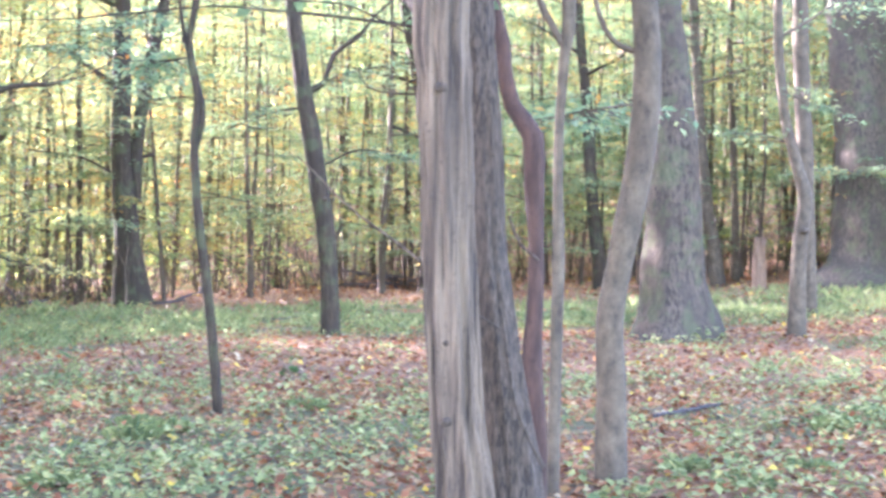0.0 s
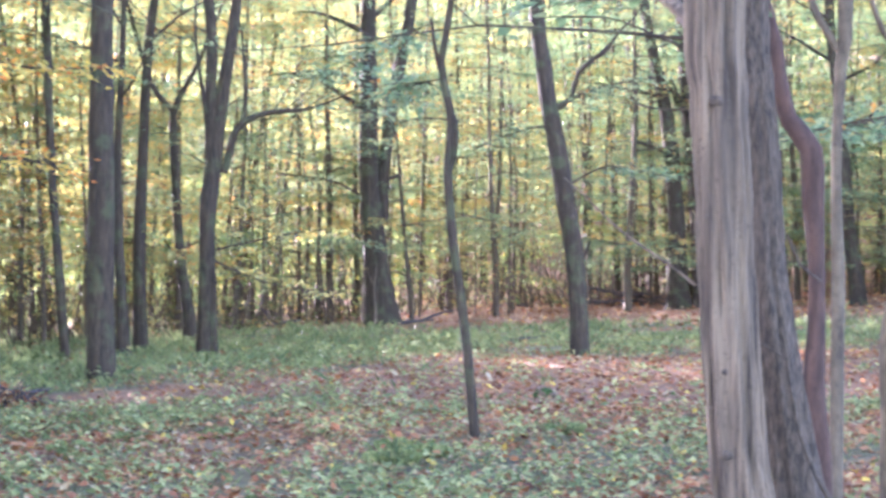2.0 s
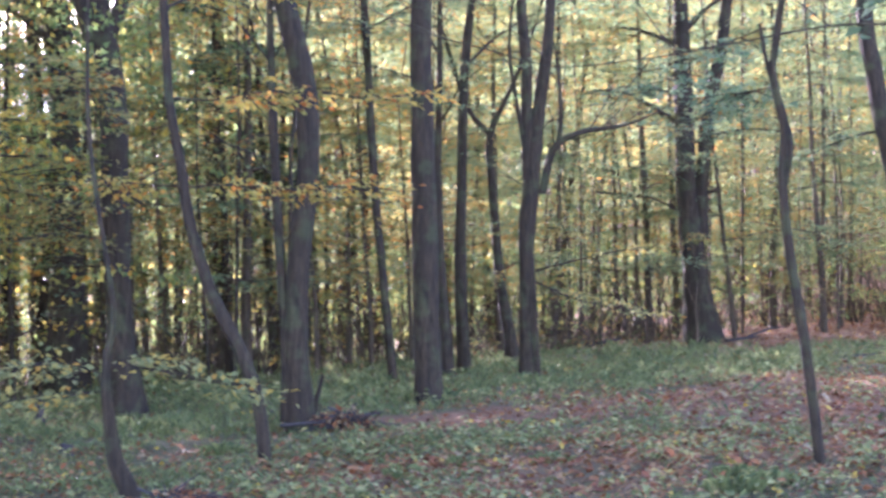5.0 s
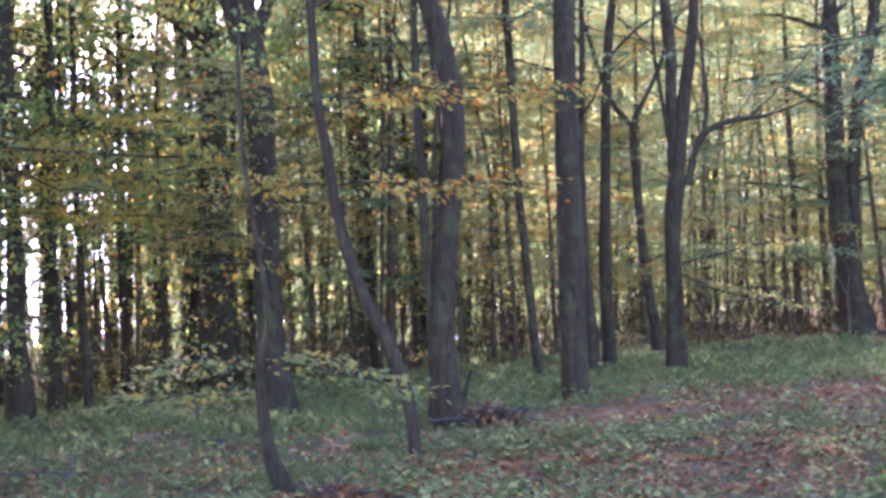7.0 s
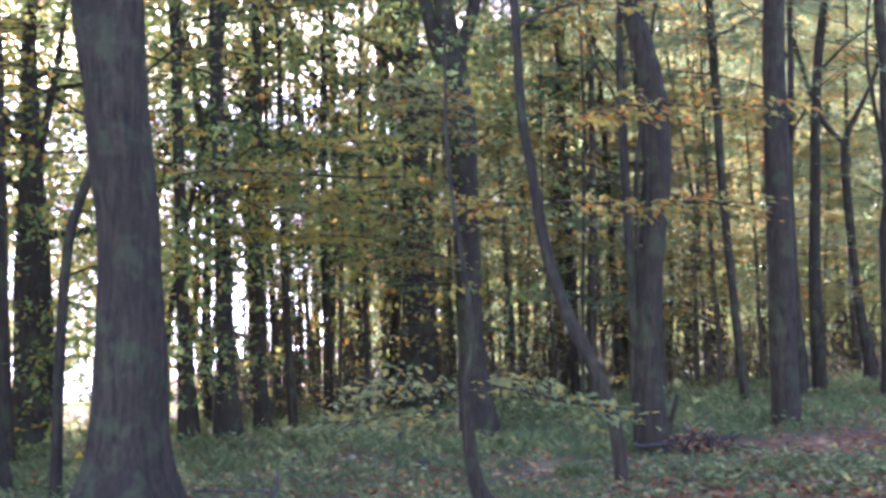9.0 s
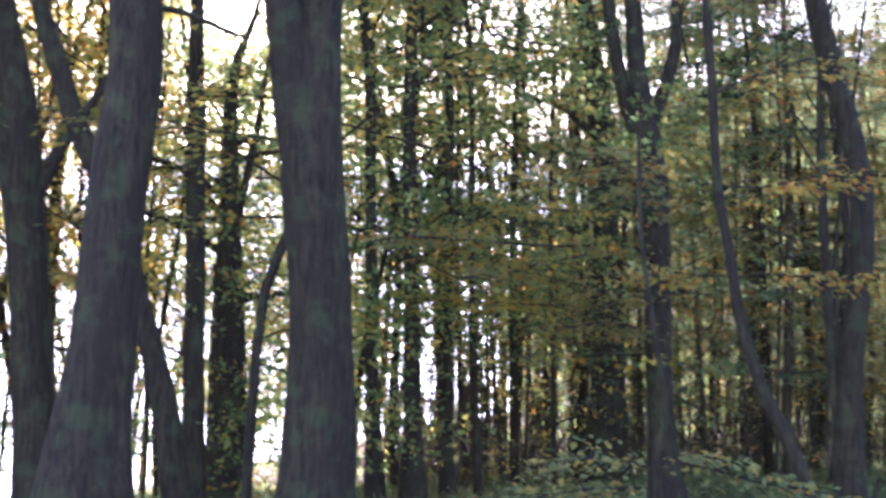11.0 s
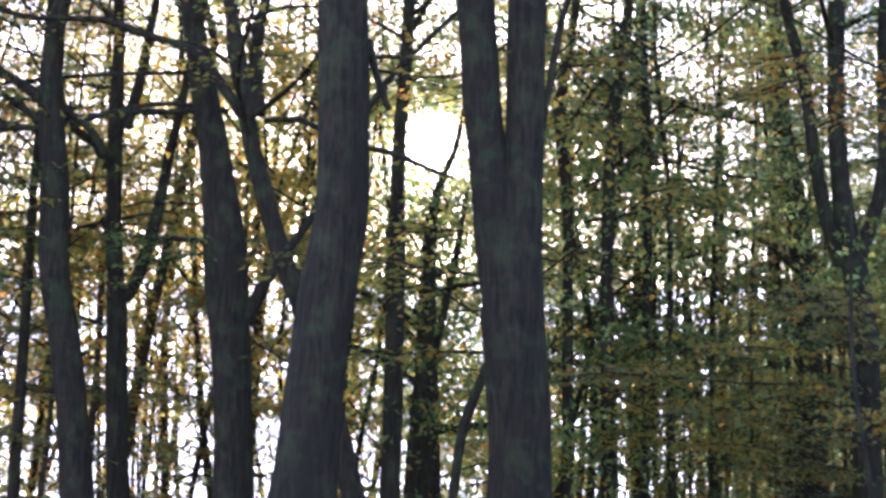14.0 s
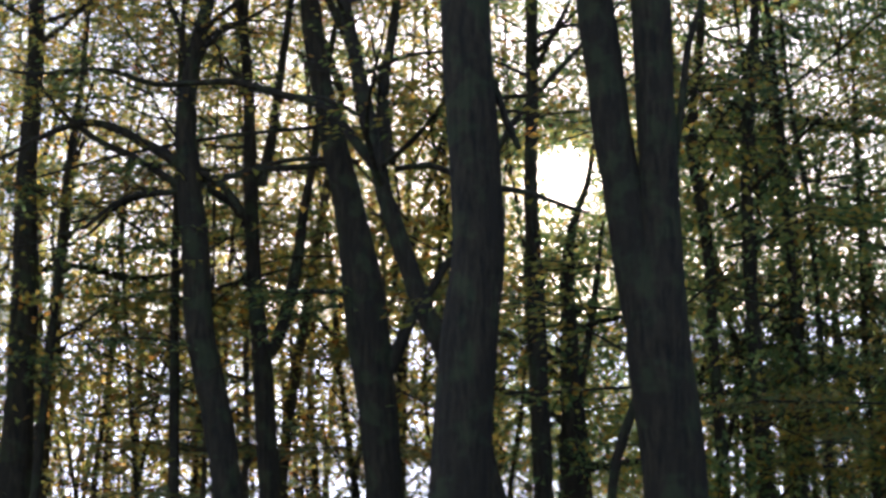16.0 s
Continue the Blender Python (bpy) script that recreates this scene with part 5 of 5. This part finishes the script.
p, bough = leafy_boughs()
for n, (kind, word) in enumerate((("lime", "yellow-green"), ("green", "fresh green"), ("gold", "golden"))):
    warm = np.degrees(np.arctan2(-p[:, 0], p[:, 1])) > 7
    q = p[np.where(warm, np.array([2, 0, 1, 0, 2])[bough % 5], np.array([0, 0, 1, 2, 1])[bough % 5]) == n]
    v, f = spray_leaves(q, rng.uniform(0, 6.28, len(q)), rng.uniform(0.5, 1.0, len(q)), 34, 0.085, 0.22, far_leaf)
    tagged(new("bough_leaves", mesh_of("bough_leaves", v, f, LEAF[kind])), word + " leaf layers held out from the wood edge", "foliage", kind="stuff")

wood, spots = edge_brush()
tagged(new("edge_brush", mesh_of("edge_brush", *wood, BARK["stem"], True)), "thin bare stems and suckers crowding the wood's foot", "brush", kind="stuff")
# low leaves take the shade-darkened leaf colour
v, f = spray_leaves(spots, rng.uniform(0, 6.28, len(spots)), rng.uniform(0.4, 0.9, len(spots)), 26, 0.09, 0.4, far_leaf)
tagged(new("undergrowth", mesh_of("undergrowth", v, f, LEAF["shade"])), "brown-green leaves at the wood's foot, darkened as in shade", "foliage", kind="stuff")

# ---- a glowing sheet past the wood's edge, standing for the bright misty valley ----
m, nn, ll, bsdf = material("valley_glow")
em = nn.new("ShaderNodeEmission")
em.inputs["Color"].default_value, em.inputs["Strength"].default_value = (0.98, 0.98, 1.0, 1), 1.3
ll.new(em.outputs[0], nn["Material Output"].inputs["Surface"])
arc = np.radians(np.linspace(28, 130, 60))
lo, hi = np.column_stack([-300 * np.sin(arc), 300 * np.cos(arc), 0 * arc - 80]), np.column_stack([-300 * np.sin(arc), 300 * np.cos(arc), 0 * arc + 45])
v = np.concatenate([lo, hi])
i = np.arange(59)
tagged(new("backdrop", mesh_of("backdrop", v, np.column_stack([i, i + 1, i + 61, i + 60]), m)), "pale glowing sheet for the bright valley past the trees", "backdrop", kind="structure")

# ---- a glowing sheet closes the view behind the clearing: pale leaf-lit distance put into its colour ----
m, nn, ll, bsdf = material("glowing_distance")
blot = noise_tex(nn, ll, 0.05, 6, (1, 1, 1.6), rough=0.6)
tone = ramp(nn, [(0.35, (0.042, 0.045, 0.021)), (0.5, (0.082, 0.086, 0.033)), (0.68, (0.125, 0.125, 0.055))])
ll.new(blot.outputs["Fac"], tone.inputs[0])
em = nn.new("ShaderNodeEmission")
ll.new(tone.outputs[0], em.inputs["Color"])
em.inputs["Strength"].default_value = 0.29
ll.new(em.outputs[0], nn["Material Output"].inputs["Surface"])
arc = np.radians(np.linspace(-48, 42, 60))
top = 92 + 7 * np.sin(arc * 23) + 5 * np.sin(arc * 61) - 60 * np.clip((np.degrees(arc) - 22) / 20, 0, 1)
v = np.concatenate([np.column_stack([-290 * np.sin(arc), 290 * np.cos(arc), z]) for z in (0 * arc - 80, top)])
tagged(new("backdrop", mesh_of("backdrop", v, np.column_stack([i, i + 1, i + 61, i + 60]), m)), "pale green glowing sheet standing for the wooded slope behind", "backdrop", kind="structure")


# ---- stumps, dead wood and a spruce ----
def wood_material(name, dark, light, grain=(18, 18, 1.2)):
    return bark_material(name, dark, light, tuple(0.5 * (a + b) for a, b in zip(dark, light)), grain, 0.7)


ROTTEN = wood_material("rotten_wood", (0.08, 0.045, 0.025), (0.3, 0.19, 0.11))
DEAD = wood_material("dead_wood", (0.03, 0.025, 0.022), (0.11, 0.09, 0.078))
MOSS, mn, ml, mb = material("moss")
moss_noise = noise_tex(mn, ml, 40, 5)
moss_ramp = ramp(mn, [(0.35, (0.03, 0.06, 0.015)), (0.7, (0.11, 0.19, 0.04))])
ml.new(moss_noise.outputs["Fac"], moss_ramp.inputs[0])
ml.new(moss_ramp.outputs[0], mb.inputs["Base Color"])
mb.inputs["Roughness"].default_value = 1.0


def at_floor(name, x, y, turn=0.0, sink=0.0):
    ob = new(name)
    ob.matrix_basis = pose(x, y, float(ground_z(x, y) + bumps(x, y)) - sink, 0, 0, turn)
    return ob


def broken_stump(x, y, tall, wide, mat, label, jag=0.35, moss=False):
    """A snapped stem with a splintered top, hollowed a little."""
    g = np.random.default_rng(int(abs(x * 97 + y * 31)))
    base = at_floor("stump", x, y, 0, 0.04)
    rows = smooth_line([(0, 0, -0.05, wide * 0.72), (0.01, 0, tall * 0.2, wide * 0.56), (0.0, 0.01, tall * 0.6, wide * 0.5), (0.02, 0, tall, wide * 0.45)], tall / 10)
    v, f = tube(rows, 22, 0.06, 0.6, 3, 0.06)
    top = v[-22:]
    top[:, 2] -= g.uniform(0, jag, 22) * tall
    v = np.vstack([v, top * np.array([0.55, 0.55, 1]) - np.array([0, 0, tall * 0.16]), [[0, 0, tall * 0.5]] * 22])
    n = len(v) - 66
    i = np.arange(22)
    j = (i + 1) % 22
    ring = [np.column_stack([n + k + i, n + k + j, n + k + 22 + j, n + k + 22 + i]) for k in (0, 22)]
    part("wood", mesh_of("wood", v, np.vstack([f] + ring), mat, True), base)
    if moss:
        d = g.normal(0, 1, (420, 3))
        d /= np.linalg.norm(d, axis=1)[:, None]
        d[:, 2] = abs(d[:, 2])
        p = d * np.array([wide * 0.62, wide * 0.62, tall * 0.85])
        mv, mf = leaf_quads(p, g.uniform(0, 6.28, 420), g.normal(-0.5, 0.5, 420), g.normal(0, 0.6, 420), g.uniform(0.03, 0.06, 420), g.uniform(0.012, 0.02, 420))
        part("moss", mesh_of("moss", mv, mf, MOSS), base, "bright green moss cushion")
    return tagged(base, label, "stump")


broken_stump(6.71, 30.58, 1.35, 0.27, ROTTEN, "pale rotten broken stump standing in the grass", 0.6)
broken_stump(-1.72, 14.22, 0.12, 0.2, ROTTEN, "low dark stump with green moss in the litter", 0.5, True)
broken_stump(-11.58, 13.13, 0.4, 0.1, DEAD, "thin dark stub standing in the grass", 0.2)
broken_stump(-13.06, 13.08, 0.2, 0.07, DEAD, "short dark stub in the grass", 0.2)
broken_stump(-9.0, 10.4, 0.16, 0.12, DEAD, "small dark rotten stub in the grass", 0.4)


def dead_branch(x, y, turn, pieces, mat, label, name="fallen_branch"):
    """A stick and its side twigs; each piece is a row of places and radii."""
    base = at_floor(name, x, y, turn)
    for n, rows in enumerate(pieces):
        part("stem" if n == 0 else "twig", mesh_of("stick", *tube(smooth_line(rows, 0.06), 7, 0.08, 0, n + 2), mat, True), base)
    return tagged(base, label, "branch")


dead_branch(-8.38, 7.6, 48, [[(0, 0, -0.05, 0.014), (0.01, 0, 0.14, 0.012), (0.09, 0, 0.25, 0.011), (0.1, 0.01, 0.42, 0.006)],
                             [(0.07, 0, 0.24, 0.009), (-0.15, 0, 0.26, 0.008), (-0.55, 0.02, 0.27, 0.005)],
                             [(0.09, 0, 0.3, 0.005), (0.15, 0, 0.36, 0.004), (0.17, 0, 0.44, 0.002)]], DEAD, "dead forked stick poking out of the grass", "dead_stick")
dead_branch(1.98, 10.31, 12, [[(-0.28, 0, 0.02, 0.014), (-0.05, 0.02, 0.05, 0.016), (0.15, 0, 0.09, 0.014), (0.3, -0.02, 0.12, 0.008)],
                              [(0.05, 0.01, 0.06, 0.008), (0.16, 0.12, 0.08, 0.006), (0.3, 0.2, 0.1, 0.003)]], DEAD, "dark fallen stick on the leaf litter")
dead_branch(-3.19, 23.3, 5, [[(-0.4, 0.05, 0.03, 0.012), (-0.1, 0, 0.06, 0.014), (0.15, 0.06, 0.07, 0.012), (0.45, 0, 0.12, 0.006)]], DEAD, "dark fallen branch in the grass")
dead_branch(-6.4, 28.9, -5, [[(-0.45, 0.1, 0.03, 0.025), (0, -0.05, 0.08, 0.03), (0.5, 0.08, 0.14, 0.018)], [(0.3, 0, 0.14, 0.03), (0.7, 0.2, 0.3, 0.02), (1.0, 0.3, 0.34, 0.01)]], DEAD, "dark fallen log at the wood edge")
dead_branch(-9.33, 29.1, 20, [[(-0.4, 0.1, 0.03, 0.03), (0, -0.05, 0.1, 0.035), (0.4, 0.1, 0.16, 0.02)], [(-0.3, 0, 0.16, 0.03), (-0.5, 0.2, 0.5, 0.02), (-0.4, 0.3, 0.8, 0.01)]], DEAD, "mouldering log at the wood edge")
dead_branch(-7.01, 28.08, 10, [[(0, 0, -0.05, 0.03), (0.03, 0, 0.35, 0.024), (0.0, 0, 0.8, 0.018), (0.05, 0, 1.4, 0.01)], [(0.0, 0, 0.9, 0.012), (-0.12, 0, 1.15, 0.008), (-0.15, 0, 1.35, 0.004)]], BARK["pale"], "pale dead sapling stem at the wood edge", "dead_sapling")


def brush_heap(x, y, wide, tall, sticks, label):
    g = np.random.default_rng(int(abs(x * 13 + y * 7)))
    base = at_floor("brush_heap", x, y)
    blocks = []
    for _ in range(sticks):
        a, r = g.uniform(0, 6.28), wide * 0.5 * math.sqrt(g.uniform(0, 1))
        p = np.array([math.cos(a) * r, math.sin(a) * r * 0.6, g.uniform(0, tall) * (1 - r / wide)])
        d = np.array([g.normal(0, 1), g.normal(0, 0.7), g.normal(0.1, 0.45)]) * wide * 0.28
        s = 0.006 + g.uniform(0, 1) ** 3 * wide * 0.02
        blocks.append(tube(np.array([(*(p - d), s), (*(p + g.normal(0, 0.03 * wide, 3)), s), (*(p + d), s * 0.4)]), 5, 0.05))
    tagged(part("twig", mesh_of("twig", *joined(blocks), DEAD, True), base), kind="stuff")
    m = sticks * 6
    a, r = g.uniform(0, 6.28, m), wide * 0.55 * np.sqrt(g.uniform(0, 1, m))
    p = np.column_stack([np.cos(a) * r, np.sin(a) * r * 0.6, g.uniform(0, tall, m) * (1.05 - r / wide)])
    L = g.uniform(0.04, 0.09, m)
    tagged(part("dead_foliage", mesh_of("dead_foliage", *leaf_quads(p, a, g.normal(0.2, 0.6, m), g.normal(0, 0.6, m), L, L * 0.6), LEAF["litter"]), base, "withered red-brown leaves"), kind="stuff")
    return tagged(base, label, "brush")


brush_heap(-7.05, 12.5, 0.62, 0.28, 70, "small heap of red-brown dead twigs at a trunk's foot")
brush_heap(-2.05, 38.0, 1.8, 0.6, 45, "dark heap of dead branches at the wood edge")
brush_heap(-6.05, 8.0, 0.4, 0.12, 40, "few dead twigs at a sapling's foot")


def spruce(x, y, height, low, seed):
    g = np.random.default_rng(seed)
    base = at_floor("spruce", x, y)
    rows = [(0.05 * math.sin(h), 0.04 * math.cos(h * 0.8), h - 0.1, 0.16 * (1 - 0.9 * h / height) + 0.01) for h in np.linspace(0, height, 9)]
    part("trunk", mesh_of("trunk", *tube(smooth_line(rows, 0.5), 10, 0.05, 0.5, seed), BARK["dark"], True), base)
    blocks = []
    for i in range(46):
        k = (i + g.uniform(0, 1)) / 46
        h = low + (height - low) * k
        a, reach = g.uniform(0, 6.28), (2.3 * (1 - k) + 0.35) * g.uniform(0.75, 1.15)
        u = np.linspace(0, 1, 5)
        lr = np.column_stack([np.cos(a) * reach * u, np.sin(a) * reach * u, h - reach * (0.34 * u - 0.18 * u ** 3), 0.022 * (1 - 0.85 * u) + 0.002])
        part("limb", mesh_of("limb", *tube(lr, 4, 0), BARK["dark"], True), base)
        m = int(90 * reach) + 30
        t = g.uniform(0.1, 1, m)
        w = g.normal(0, 0.16, m) * (1.2 - t) * reach
        px = np.cos(a) * reach * t - np.sin(a) * w
        py = np.sin(a) * reach * t + np.cos(a) * w
        pz = h - reach * (0.34 * t - 0.18 * t ** 3) - abs(g.normal(0, 0.13, m))
        L = g.uniform(0.12, 0.26, m)
        blocks.append(leaf_quads(np.column_stack([px, py, pz]), a + g.normal(0, 0.7, m), g.normal(0.8, 0.4, m), g.normal(0, 0.8, m), L, L * 0.3))
    part("crown", mesh_of("crown", *joined(blocks), LEAF["needle"]), base)
    return tagged(base, "dark green spruce with drooping needle sprays", "spruce", "spruces")


spruce(-18.3, 17.4, 15.0, 4.6, 3)
spruce(-15.2, 22.8, 14.0, 4.0, 4)
spruce(-19.5, 22.5, 16.0, 3.5, 6)


def grass_tuft(x, y, wide, tall):
    """A tussock of arching blades."""
    g = np.random.default_rng(int(abs(x * 53 + y * 19)))
    base = at_floor("grass_tuft", x, y)
    m = 260
    a, r = g.uniform(0, 6.28, m), wide * 0.5 * np.sqrt(g.uniform(0, 1, m))
    p = np.column_stack([np.cos(a) * r, np.sin(a) * r, 0 * r])
    h = tall * g.uniform(0.5, 1.15, m) * (1.1 - r / wide)
    out = np.column_stack([np.cos(a), np.sin(a), 0 * a]) * (h * g.uniform(0.2, 0.8, m))[:, None]
    w = np.column_stack([-np.sin(a + 0.4), np.cos(a + 0.4), 0 * a]) * 0.005
    up = np.column_stack([0 * h, 0 * h, h])
    v = np.stack([p - w, p + w, p + out * 0.4 + up * 0.75 + w * 0.8, p + out + up * 0.85], 1).reshape(-1, 3)
    part("blade", mesh_of("blade", v, np.arange(m * 4).reshape(-1, 4), LEAF["grass"]), base)["kind"] = "stuff"
    return tagged(base, "fresh green grass tussock among fallen leaves", "grass", "grass tussocks")


for x, y, w, t in ((3.02, 9.68, 0.45, 0.22), (1.6, 7.94, 0.4, 0.16), (1.88, 7.33, 0.4, 0.15), (-2.23, 9.15, 0.5, 0.2), (-2.06, 9.6, 0.4, 0.18),
                   (2.41, 8.03, 0.35, 0.18), (-2.25, 7.23, 0.45, 0.18), (-1.16, 10.88, 0.4, 0.18), (-2.39, 9.89, 0.35, 0.16), (-4.12, 10.69, 0.4, 0.17),
                   (-4.76, 10.31, 0.35, 0.16), (-7.39, 10.68, 0.5, 0.2), (3.48, 10.38, 0.4, 0.18), (-4.99, 9.63, 0.4, 0.16)):
    grass_tuft(x, y, w * 0.8, t * 0.65)
